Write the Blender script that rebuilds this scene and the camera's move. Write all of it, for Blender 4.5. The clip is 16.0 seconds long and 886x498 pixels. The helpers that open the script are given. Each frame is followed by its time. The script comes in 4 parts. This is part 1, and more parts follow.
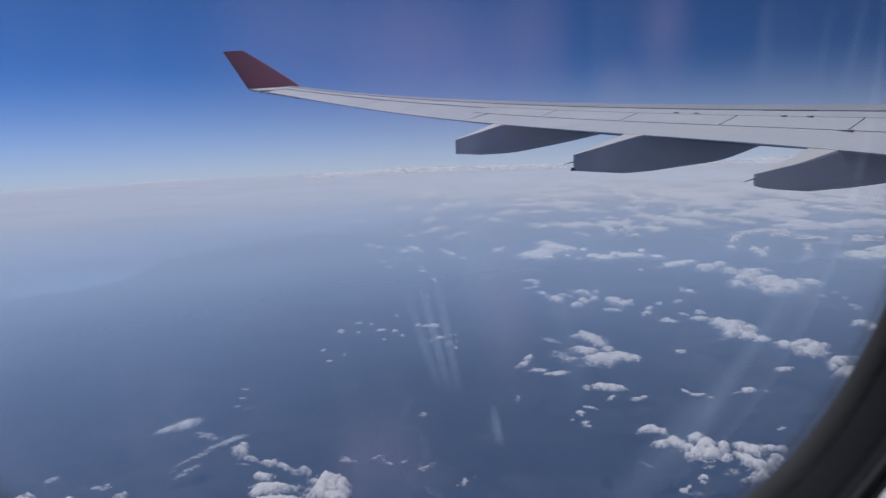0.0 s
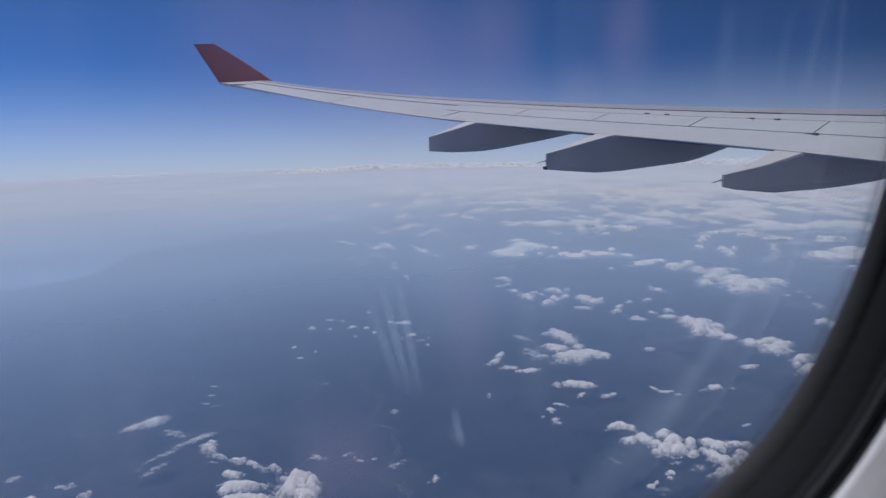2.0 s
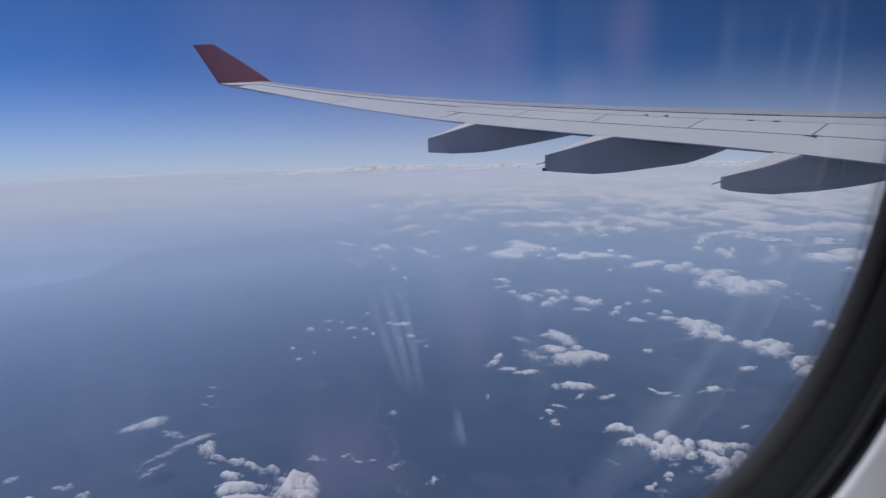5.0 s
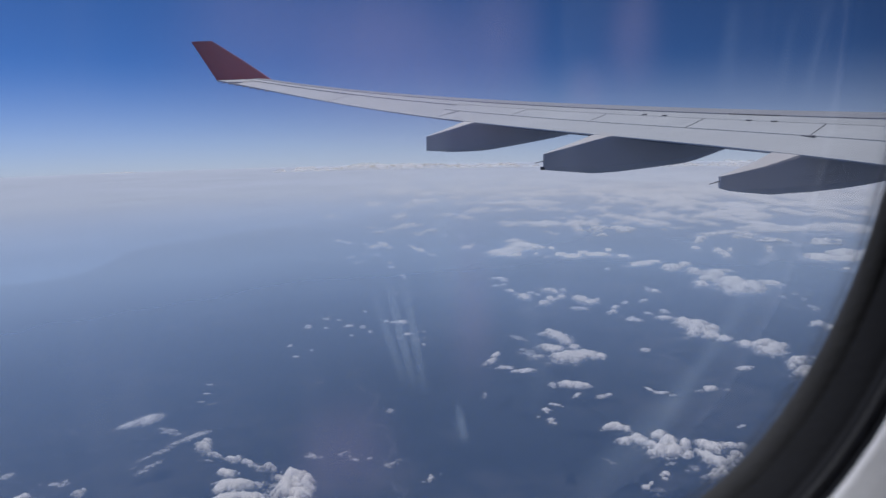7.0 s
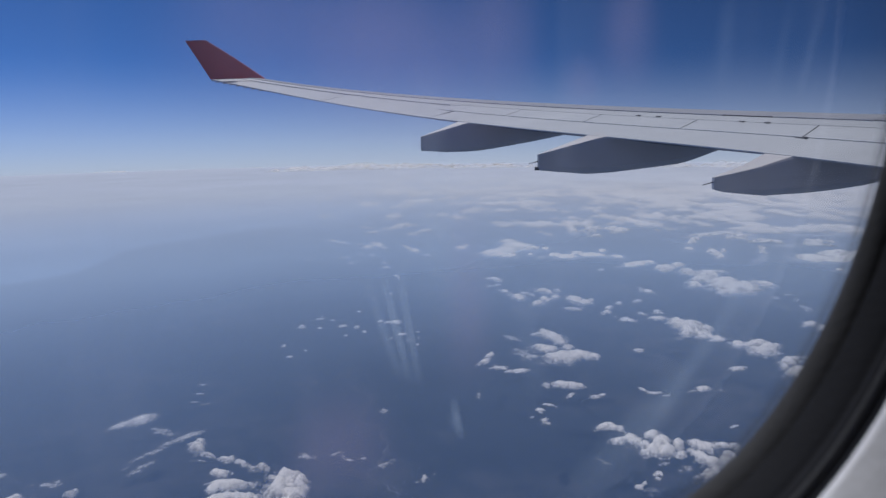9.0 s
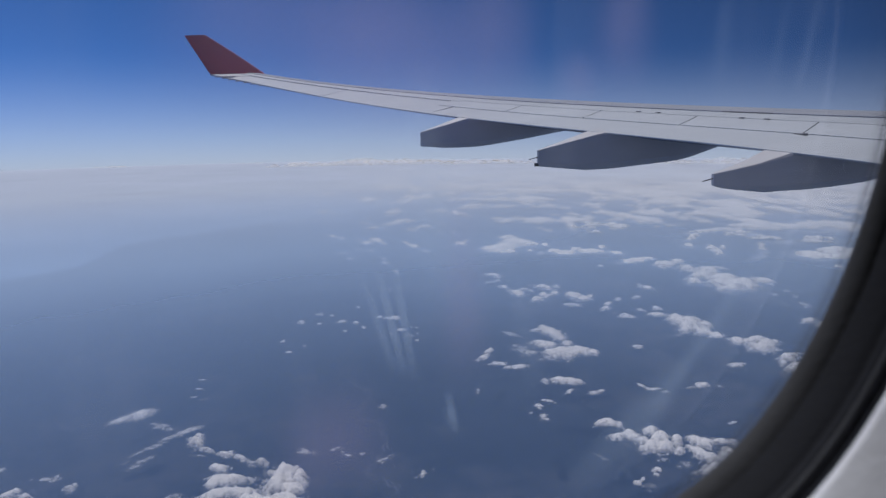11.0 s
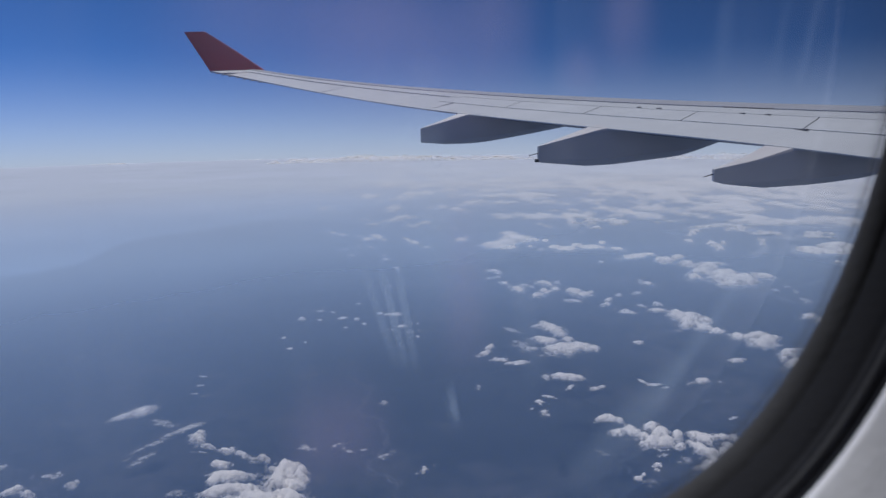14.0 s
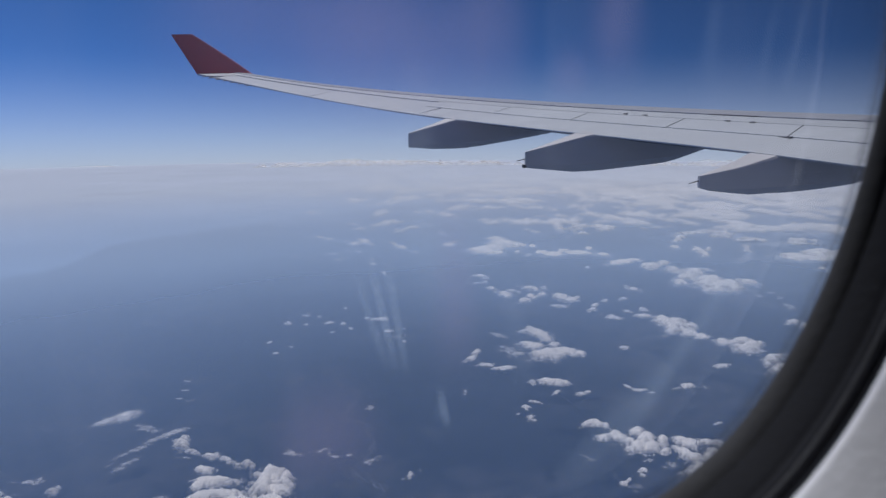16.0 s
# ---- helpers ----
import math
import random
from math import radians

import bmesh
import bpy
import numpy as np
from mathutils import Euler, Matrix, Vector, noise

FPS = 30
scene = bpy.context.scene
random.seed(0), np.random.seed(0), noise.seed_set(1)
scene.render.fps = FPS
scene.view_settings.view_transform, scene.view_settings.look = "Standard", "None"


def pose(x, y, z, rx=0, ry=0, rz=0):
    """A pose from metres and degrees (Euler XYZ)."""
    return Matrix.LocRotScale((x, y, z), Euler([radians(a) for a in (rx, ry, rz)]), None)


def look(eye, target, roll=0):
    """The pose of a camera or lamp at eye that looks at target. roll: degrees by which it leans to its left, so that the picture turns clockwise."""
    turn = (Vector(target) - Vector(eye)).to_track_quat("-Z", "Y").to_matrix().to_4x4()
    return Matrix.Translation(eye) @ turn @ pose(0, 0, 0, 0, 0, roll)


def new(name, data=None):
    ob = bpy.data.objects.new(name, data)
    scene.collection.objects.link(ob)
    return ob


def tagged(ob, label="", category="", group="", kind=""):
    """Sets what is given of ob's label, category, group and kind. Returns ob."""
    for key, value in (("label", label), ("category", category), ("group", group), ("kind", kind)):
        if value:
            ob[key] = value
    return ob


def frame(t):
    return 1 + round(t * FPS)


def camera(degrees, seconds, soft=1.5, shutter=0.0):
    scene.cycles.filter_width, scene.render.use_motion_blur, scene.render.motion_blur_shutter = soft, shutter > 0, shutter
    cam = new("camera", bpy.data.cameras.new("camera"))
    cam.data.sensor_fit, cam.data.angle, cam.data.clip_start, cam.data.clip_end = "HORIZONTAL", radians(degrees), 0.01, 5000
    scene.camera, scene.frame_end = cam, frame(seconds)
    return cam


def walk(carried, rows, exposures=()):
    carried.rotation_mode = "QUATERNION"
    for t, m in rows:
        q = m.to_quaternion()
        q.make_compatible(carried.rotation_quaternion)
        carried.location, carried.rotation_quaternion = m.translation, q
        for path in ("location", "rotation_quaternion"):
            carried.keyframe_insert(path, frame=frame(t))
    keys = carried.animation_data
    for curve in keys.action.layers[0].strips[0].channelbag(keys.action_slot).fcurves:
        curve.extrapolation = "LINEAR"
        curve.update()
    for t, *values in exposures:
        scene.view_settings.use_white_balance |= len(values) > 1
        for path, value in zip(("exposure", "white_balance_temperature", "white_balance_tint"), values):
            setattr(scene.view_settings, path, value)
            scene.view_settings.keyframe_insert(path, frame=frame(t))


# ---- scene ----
# World: x towards the aircraft's nose, y outboard past the port wing, z up; the eye of a passenger aft of the wing is near the origin.
# The land far below is a curved sheet at one eighty-fifth of its true distance, because the camera sees no further than 5 km.
cam = camera(65.1, 16.0, soft=1.5)
cam.data.dof.use_dof, cam.data.dof.focus_distance, cam.data.dof.aperture_fstop = True, 300.0, 14.0
ROWS = [  # seconds, shift sideways and up, pitch, roll, yaw
    (0, -0.0009, 0.0005, -9.57, 2.29, -19.63),
    (0.1, -0.0008, 0.0005, -9.00, 2.28, -19.63),
    (0.2, -0.0006, 0.0006, -8.92, 2.27, -19.66),
    (0.3, -0.0005, 0.0006, -9.27, 2.26, -19.88),
    (0.4, -0.0004, 0.0007, -7.60, 2.25, -19.95),
    (0.5, -0.0003, 0.0007, -7.68, 2.23, -20.29),
    (0.6, -0.0002, 0.0008, -8.33, 2.10, -20.57),
    (0.7, -0.0000, 0.0008, -8.92, 1.95, -20.93),
    (0.8, 0.0001, 0.0009, -9.10, 1.82, -21.12),
    (0.9, 0.0002, 0.0009, -9.36, 1.70, -21.38),
    (1, 0.0003, 0.0009, -9.46, 1.58, -21.47),
    (1.5, 0.0010, 0.0012, -9.79, 1.48, -21.79),
    (2, 0.0016, 0.0014, -9.86, 1.46, -21.79),
    (2.5, 0.0015, 0.0013, -9.73, 1.54, -21.83),
    (3, 0.0013, 0.0012, -9.68, 1.40, -22.04),
    (3.5, 0.0011, 0.0011, -9.65, 1.48, -22.03),
    (4, 0.0010, 0.0010, -9.59, 1.44, -21.95),
    (6.5, -0.0001, 0.0014, -10.11, 1.22, -21.82),
    (7, -0.0005, 0.0007, -9.90, 1.01, -21.99),
    (7.5, -0.0010, 0.0000, -9.73, 0.93, -22.29),
    (8, -0.0014, -0.0007, -10.30, 1.05, -22.00),
    (8.5, -0.0011, -0.0008, -10.05, 0.87, -22.28),
    (9, -0.0008, -0.0008, -9.89, 0.81, -22.44),
    (11.5, 0.0005, -0.0012, -10.32, 0.61, -22.50),
    (12, 0.0008, -0.0013, -10.35, 0.56, -22.60),
    (12.5, 0.0006, -0.0014, -10.19, 0.60, -22.62),
    (13, 0.0004, -0.0016, -10.22, 0.69, -22.59),
    (13.5, 0.0001, -0.0017, -10.32, 0.75, -22.60),
    (14, -0.0001, -0.0019, -10.54, 0.80, -22.45),
    (14.5, -0.0003, -0.0020, -10.48, 0.55, -23.01),
    (15, -0.0006, -0.0021, -10.41, 0.37, -23.23),
    (15.5, -0.0008, -0.0023, -10.37, 0.48, -23.24),
    (16, -0.0010, -0.0024, -10.15, 0.34, -23.44),
]
walk(cam, [(t, pose(dx, 0, dz, 90 + pitch, roll, yaw)) for t, dx, dz, pitch, roll, yaw in ROWS], [(0, 0.0, 6000, 10), (16, 0.0, 6000, 10)])

# ---- world and sun ----
SUN_AZ, SUN_EL = -16.0, 63.0  # degrees from outboard towards the nose; degrees up
world = bpy.data.worlds.new("sky")
scene.world = world
world.use_nodes = True
wn, wl = world.node_tree.nodes, world.node_tree.links
sky = wn.new("ShaderNodeTexSky")
sky.sky_type, sky.sun_disc = "NISHITA", False
sky.sun_elevation, sky.sun_rotation = radians(SUN_EL), radians(SUN_AZ)
sky.altitude, sky.air_density, sky.dust_density, sky.ozone_density = 8000, 1.0, 0.6, 4.0
wc = wn.new("ShaderNodeTexCoord")
wa = wn.new("ShaderNodeVectorMath")  # the horizon lies 3.3 degrees low from this height
wa.operation = "ADD"
wa.inputs[1].default_value = (0, 0, 0.058)
wnorm = wn.new("ShaderNodeVectorMath")
wnorm.operation = "NORMALIZE"
wl.new(wc.outputs["Generated"], wa.inputs[0])
wl.new(wa.outputs[0], wnorm.inputs[0])
wl.new(wnorm.outputs[0], sky.inputs["Vector"])
# whitish air low over the horizon, all the way round
wsep, wexp, wpow, wmix = wn.new("ShaderNodeSeparateXYZ"), wn.new("ShaderNodeMapRange"), wn.new("ShaderNodeMath"), wn.new("ShaderNodeMix")
wl.new(wnorm.outputs[0], wsep.inputs[0])
wl.new(wsep.outputs[2], wexp.inputs["Value"])
wexp.inputs["From Min"].default_value, wexp.inputs["From Max"].default_value = 0.0, 0.158
wexp.inputs["To Min"].default_value, wexp.inputs["To Max"].default_value = 1.0, 0.0
wpow.operation = "POWER"
wl.new(wexp.outputs[0], wpow.inputs[0])
wpow.inputs[1].default_value = 1.75
wmix.data_type = "RGBA"
wl.new(wpow.outputs[0], wmix.inputs[0])
wsat = wn.new("ShaderNodeHueSaturation")
wsat.inputs["Saturation"].default_value, wsat.inputs["Hue"].default_value = 1.16, 0.507
wl.new(sky.outputs[0], wsat.inputs["Color"])
# the upper sky is brighter aft, towards the sun's side, and deeper blue ahead of the wing
wraw, wgrad, wtilt = wn.new("ShaderNodeSeparateXYZ"), wn.new("ShaderNodeMath"), wn.new("ShaderNodeVectorMath")
wl.new(wc.outputs["Generated"], wraw.inputs[0])
wgrad.operation = "MULTIPLY_ADD"
wl.new(wraw.outputs[0], wgrad.inputs[0])
wgrad.inputs[1].default_value, wgrad.inputs[2].default_value = -0.78, 1.33
wtilt.operation = "SCALE"
wl.new(wsat.outputs[0], wtilt.inputs[0])
wl.new(wgrad.outputs[0], wtilt.inputs["Scale"])
wl.new(wtilt.outputs[0], wmix.inputs[6])
SKY = 0.060
wmix.inputs[7].default_value = (0.435 / SKY, 0.475 / SKY, 0.56 / SKY, 1)
wl.new(wmix.outputs[2], wn["Background"].inputs["Color"])
wn["Background"].inputs["Strength"].default_value = SKY

lamp = bpy.data.lights.new("sun", "SUN")
lamp.energy, lamp.angle, lamp.color = 3.1, radians(0.6), (1.0, 0.96, 0.91)
saz, sel = radians(SUN_AZ), radians(SUN_EL)
SUN_DIR = Vector((math.sin(saz) * math.cos(sel), math.cos(saz) * math.cos(sel), math.sin(sel)))
new("sun", lamp).matrix_world = look(SUN_DIR * 50, (0, 0, 0))


# ---- materials ----
def mat(name):
    m = bpy.data.materials.new(name)
    m.use_nodes = True
    n = m.node_tree.nodes
    return m, n, m.node_tree.links, n["Principled BSDF"]


def ramp(n, stops):
    r = n.new("ShaderNodeValToRGB")
    e = r.color_ramp.elements
    while len(e) < len(stops):
        e.new(0.5)
    for el, (p, c) in zip(e, stops):
        el.position = p
        el.color = (*c, 1) if len(c) == 3 else c
    return r


def noise_node(n, l, vec, scale, detail=5.0, rough=0.55, distort=0.0):
    t = n.new("ShaderNodeTexNoise")
    t.inputs["Scale"].default_value, t.inputs["Detail"].default_value = scale, detail
    t.inputs["Roughness"].default_value, t.inputs["Distortion"].default_value = rough, distort
    if vec is not None:
        l.new(vec, t.inputs["Vector"])
    return t


def coords(n, l, scale=(1, 1, 1), rot=(0, 0, 0), loc=(0, 0, 0)):
    c = n.new("ShaderNodeTexCoord")
    m = n.new("ShaderNodeMapping")
    m.inputs["Scale"].default_value, m.inputs["Rotation"].default_value, m.inputs["Location"].default_value = scale, rot, loc
    l.new(c.outputs["Object"], m.inputs["Vector"])
    return m.outputs[0]


def math_node(n, l, op, a, b=None, clamp=False):
    k = n.new("ShaderNodeMath")
    k.operation, k.use_clamp = op, clamp
    for i, v in enumerate((a, b)):
        if v is None:
            continue
        if isinstance(v, (int, float)):
            k.inputs[i].default_value = v
        else:
            l.new(v, k.inputs[i])
    return k.outputs[0]


def paint(name, a, b, rough, scale=(1, 1, 1), grain=3.0, bump=0.02, metal=0.0, gloss=0.5):
    """Paint or plastic in two close tones, with blotches, fine grain and a slight relief."""
    m, n, l, p = mat(name)
    v = coords(n, l, scale)
    big, fine = noise_node(n, l, v, grain, 4), noise_node(n, l, v, grain * 14, 3)
    mixed = math_node(n, l, "ADD", math_node(n, l, "MULTIPLY", big.outputs[0], 0.75), math_node(n, l, "MULTIPLY", fine.outputs[0], 0.25))
    r = ramp(n, [(0.32, a), (0.68, b)])
    l.new(mixed, r.inputs[0])
    l.new(r.outputs[0], p.inputs["Base Color"])
    p.inputs["Roughness"].default_value, p.inputs["Metallic"].default_value = rough, metal
    p.inputs["Specular IOR Level"].default_value = gloss
    bp = n.new("ShaderNodeBump")
    bp.inputs["Strength"].default_value, bp.inputs["Distance"].default_value = bump, 0.01
    l.new(fine.outputs[0], bp.inputs["Height"])
    l.new(bp.outputs[0], p.inputs["Normal"])
    return m


WING = paint("wing_paint", (0.42, 0.43, 0.445), (0.49, 0.50, 0.515), 0.45, (0.25, 1.2, 1), 1.2)
WING_PANEL = paint("panel_paint", (0.46, 0.47, 0.485), (0.53, 0.54, 0.555), 0.42, (0.3, 1.0, 1), 1.4)
GAP = paint("wing_joint", (0.12, 0.12, 0.13), (0.18, 0.18, 0.19), 0.7)
SLAT = paint("slat_metal", (0.36, 0.36, 0.38), (0.42, 0.42, 0.44), 0.4, (0.3, 1, 1), 1.0, metal=0.15)
FAIRING = paint("fairing_paint", (0.475, 0.455, 0.46), (0.545, 0.525, 0.53), 0.5, (0.5, 1, 1), 1.6)
RED = paint("winglet_red", (0.42, 0.030, 0.042), (0.49, 0.040, 0.052), 0.6, (1, 1, 1), 1.0)
STEEL = paint("dark_rod", (0.05, 0.05, 0.05), (0.08, 0.08, 0.08), 0.5)
TRIM = paint("trim_plastic", (0.62, 0.625, 0.68), (0.65, 0.655, 0.71), 0.6, (1, 1, 1), 18, 0.05)
SEAL_LIP = paint("seal_lip", (0.029, 0.030, 0.036), (0.043, 0.044, 0.051), 0.8, (1, 1, 1), 30, 0.06, gloss=0.3)
SEAL = paint("window_rubber", (0.0045, 0.0050, 0.0085), (0.0085, 0.0095, 0.0145), 0.8, (1, 1, 1), 30, 0.06, gloss=0.2)
CABIN = paint("cabin_lining", (0.52, 0.52, 0.52), (0.60, 0.60, 0.59), 0.7, (1, 1, 1), 6, 0.03)
CARPET = paint("cabin_carpet", (0.04, 0.045, 0.07), (0.07, 0.075, 0.10), 0.95, (1, 1, 1), 40, 0.3)
SKIN = paint("fuselage_paint", (0.62, 0.61, 0.60), (0.68, 0.67, 0.66), 0.35)


SHORE = [(-500, 640), (-300, 690), (-145, 711), (-117, 712), (-78, 743), (-56, 807), (-42, 873), (1, 906), (35, 923), (71, 948), (104, 979), (153, 997), (500, 1180)]  # the coast


def ground_material():
    """Dark wooded land with faint valleys and pale river beds, and a paler sea beyond a ragged coast."""
    m, n, l, p = mat("land_and_sea")
    v = coords(n, l)
    a, b = noise_node(n, l, v, 0.012, 7, 0.62, 0.4), noise_node(n, l, v, 0.07, 7, 0.68)
    land = ramp(n, [(0.34, (0.003, 0.007, 0.011)), (0.50, (0.010, 0.014, 0.019)), (0.66, (0.060, 0.054, 0.052))])
    l.new(math_node(n, l, "ADD", math_node(n, l, "MULTIPLY", a.outputs[0], 0.7), math_node(n, l, "MULTIPLY", b.outputs[0], 0.3)), land.inputs[0])
    # winding river beds: thin contours of a warped noise
    r = noise_node(n, l, v, 0.011, 5, 0.6, 0.6)
    line = math_node(n, l, "SUBTRACT", 1.0, math_node(n, l, "MULTIPLY", math_node(n, l, "ABSOLUTE", math_node(n, l, "SUBTRACT", r.outputs[0], 0.5)), 70.0), True)
    patch = noise_node(n, l, v, 0.012, 3)
    gate = math_node(n, l, "MULTIPLY", math_node(n, l, "SUBTRACT", patch.outputs[0], 0.53), 8.0, True)
    river = n.new("ShaderNodeMix")
    river.data_type = "RGBA"
    l.new(math_node(n, l, "MULTIPLY", math_node(n, l, "MULTIPLY", line, gate), 0.4), river.inputs[0])
    l.new(land.outputs[0], river.inputs[6])
    river.inputs[7].default_value = (0.26, 0.25, 0.26, 1)
    # sea past the shore line, roughened by noise
    sep = n.new("ShaderNodeSeparateXYZ")
    l.new(v, sep.inputs[0])
    across = math_node(n, l, "DIVIDE", math_node(n, l, "ADD", sep.outputs[0], 500.0), 1000.0, True)
    line = ramp(n, [(0.5 + x / 1000, ((y - 600) / 1000,) * 3) for x, y in SHORE])
    l.new(across, line.inputs[0])
    shore = math_node(n, l, "SUBTRACT", math_node(n, l, "SUBTRACT", sep.outputs[1], 600.0), math_node(n, l, "MULTIPLY", line.outputs[0], 1000.0))
    ragged = math_node(n, l, "MULTIPLY", math_node(n, l, "SUBTRACT", noise_node(n, l, v, 0.03, 7, 0.62).outputs[0], 0.5), 36.0)
    sea = math_node(n, l, "MULTIPLY", math_node(n, l, "ADD", shore, ragged), 0.08, True)
    mixc = n.new("ShaderNodeMix")
    mixc.data_type = "RGBA"
    l.new(sea, mixc.inputs[0])
    l.new(river.outputs[2], mixc.inputs[6])
    # base colour set pale to hold the sky's glare off the water
    mixc.inputs[7].default_value = (0.40, 0.52, 0.64, 1)
    l.new(mixc.outputs[2], p.inputs["Base Color"])
    l.new(math_node(n, l, "SUBTRACT", 0.9, math_node(n, l, "MULTIPLY", sea, 0.62)), p.inputs["Roughness"])
    p.inputs["Specular IOR Level"].default_value = 0.12
    return m


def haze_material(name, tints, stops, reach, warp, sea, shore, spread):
    """Sunlit haze painted on a sheet: its opacity and tint are set to grow denser and whiter with distance, patchy, and
    denser outboard towards the sea.
    """
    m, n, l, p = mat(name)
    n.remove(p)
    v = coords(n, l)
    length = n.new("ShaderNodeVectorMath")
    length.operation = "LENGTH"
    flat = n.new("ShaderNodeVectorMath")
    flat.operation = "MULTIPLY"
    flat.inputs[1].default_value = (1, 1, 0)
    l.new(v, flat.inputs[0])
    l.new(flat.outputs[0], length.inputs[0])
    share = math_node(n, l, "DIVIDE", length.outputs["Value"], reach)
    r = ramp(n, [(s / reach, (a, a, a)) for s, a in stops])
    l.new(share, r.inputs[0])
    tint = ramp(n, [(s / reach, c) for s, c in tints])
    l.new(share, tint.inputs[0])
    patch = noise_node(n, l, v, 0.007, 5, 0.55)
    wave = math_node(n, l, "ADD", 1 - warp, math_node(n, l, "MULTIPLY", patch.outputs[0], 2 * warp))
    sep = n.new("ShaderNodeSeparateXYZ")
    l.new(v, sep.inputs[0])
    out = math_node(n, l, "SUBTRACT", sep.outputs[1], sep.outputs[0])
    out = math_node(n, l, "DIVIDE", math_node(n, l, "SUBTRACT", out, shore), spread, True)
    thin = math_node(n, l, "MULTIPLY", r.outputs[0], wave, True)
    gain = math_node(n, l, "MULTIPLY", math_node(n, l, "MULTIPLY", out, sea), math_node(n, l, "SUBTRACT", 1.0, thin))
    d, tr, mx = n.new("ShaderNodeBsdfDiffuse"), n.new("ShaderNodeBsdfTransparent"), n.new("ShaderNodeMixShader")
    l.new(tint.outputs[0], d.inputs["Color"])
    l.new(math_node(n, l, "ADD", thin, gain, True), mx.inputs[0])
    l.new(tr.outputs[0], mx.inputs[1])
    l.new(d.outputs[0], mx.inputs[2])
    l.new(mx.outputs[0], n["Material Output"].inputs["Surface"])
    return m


def cloud_material():
    """White vapour: dense where it is thick, thinning out to nothing at the rims."""
    m, n, l, p = mat("cloud_vapour")
    n.remove(p)
    at = n.new("ShaderNodeAttribute")
    at.attribute_name = "thick"
    v = coords(n, l)
    fine = noise_node(n, l, v, 0.45, 8, 0.62)
    frayed = math_node(n, l, "ADD", at.outputs["Fac"], math_node(n, l, "MULTIPLY", math_node(n, l, "SUBTRACT", fine.outputs[0], 0.5), 1.25))
    dens = math_node(n, l, "MINIMUM", math_node(n, l, "SUBTRACT", math_node(n, l, "MULTIPLY", frayed, 1.18), 0.13), math_node(n, l, "MULTIPLY", at.outputs["Fac"], 1.4))
    dens = math_node(n, l, "MULTIPLY", dens, 1.0, True)
    bp = n.new("ShaderNodeBump")
    bp.inputs["Strength"].default_value, bp.inputs["Distance"].default_value = 0.15, 0.5
    l.new(fine.outputs[0], bp.inputs["Height"])
    d, s, tr = n.new("ShaderNodeBsdfDiffuse"), n.new("ShaderNodeBsdfTranslucent"), n.new("ShaderNodeBsdfTransparent")
    d.inputs["Color"].default_value = (0.985, 0.922, 0.85, 1)
    s.inputs["Color"].default_value = (0.985, 0.922, 0.85, 1)
    # light scatters about inside a cloud, so its shading leans towards that of a flat top
    soft = n.new("ShaderNodeMix")
    soft.data_type = "VECTOR"
    soft.inputs[0].default_value = 0.53
    soft.inputs[5].default_value = (0, 0, 1)
    l.new(bp.outputs[0], soft.inputs[4])
    l.new(soft.outputs[1], d.inputs["Normal"])
    m1, m2 = n.new("ShaderNodeMixShader"), n.new("ShaderNodeMixShader")
    m1.inputs[0].default_value = 0.28
    l.new(d.outputs[0], m1.inputs[1])
    l.new(s.outputs[0], m1.inputs[2])
    l.new(dens, m2.inputs[0])
    l.new(tr.outputs[0], m2.inputs[1])
    l.new(m1.outputs[0], m2.inputs[2])
    l.new(m2.outputs[0], n["Material Output"].inputs["Surface"])
    return m


def pane_material():
    """Clear acrylic with a faint even bloom and fine wiping marks."""
    m, n, l, p = mat("window_acrylic")
    n.remove(p)
    st = noise_node(n, l, coords(n, l, (1, 1, 0.12), (0, 0.25, 0)), 70, 3, 0.5)
    s1 = math_node(n, l, "MULTIPLY", math_node(n, l, "SUBTRACT", st.outputs[0], 0.55), 4.0, True)
    fac = math_node(n, l, "ADD", 0.01, math_node(n, l, "MULTIPLY", s1, 0.025))
    tr, gl, sc = n.new("ShaderNodeBsdfTransparent"), n.new("ShaderNodeBsdfGlossy"), n.new("ShaderNodeBsdfTranslucent")
    gl.inputs["Roughness"].default_value = 0.02
    sc.inputs["Color"].default_value = (0.78, 0.78, 0.86, 1)
    m1, m2 = n.new("ShaderNodeMixShader"), n.new("ShaderNodeMixShader")
    fr = n.new("ShaderNodeFresnel")
    fr.inputs["IOR"].default_value = 1.2
    l.new(fr.outputs[0], m1.inputs[0])
    l.new(tr.outputs[0], m1.inputs[1])
    l.new(gl.outputs[0], m1.inputs[2])
    l.new(fac, m2.inputs[0])
    l.new(m1.outputs[0], m2.inputs[1])
    l.new(sc.outputs[0], m2.inputs[2])
    l.new(m2.outputs[0], n["Material Output"].inputs["Surface"])
    return m


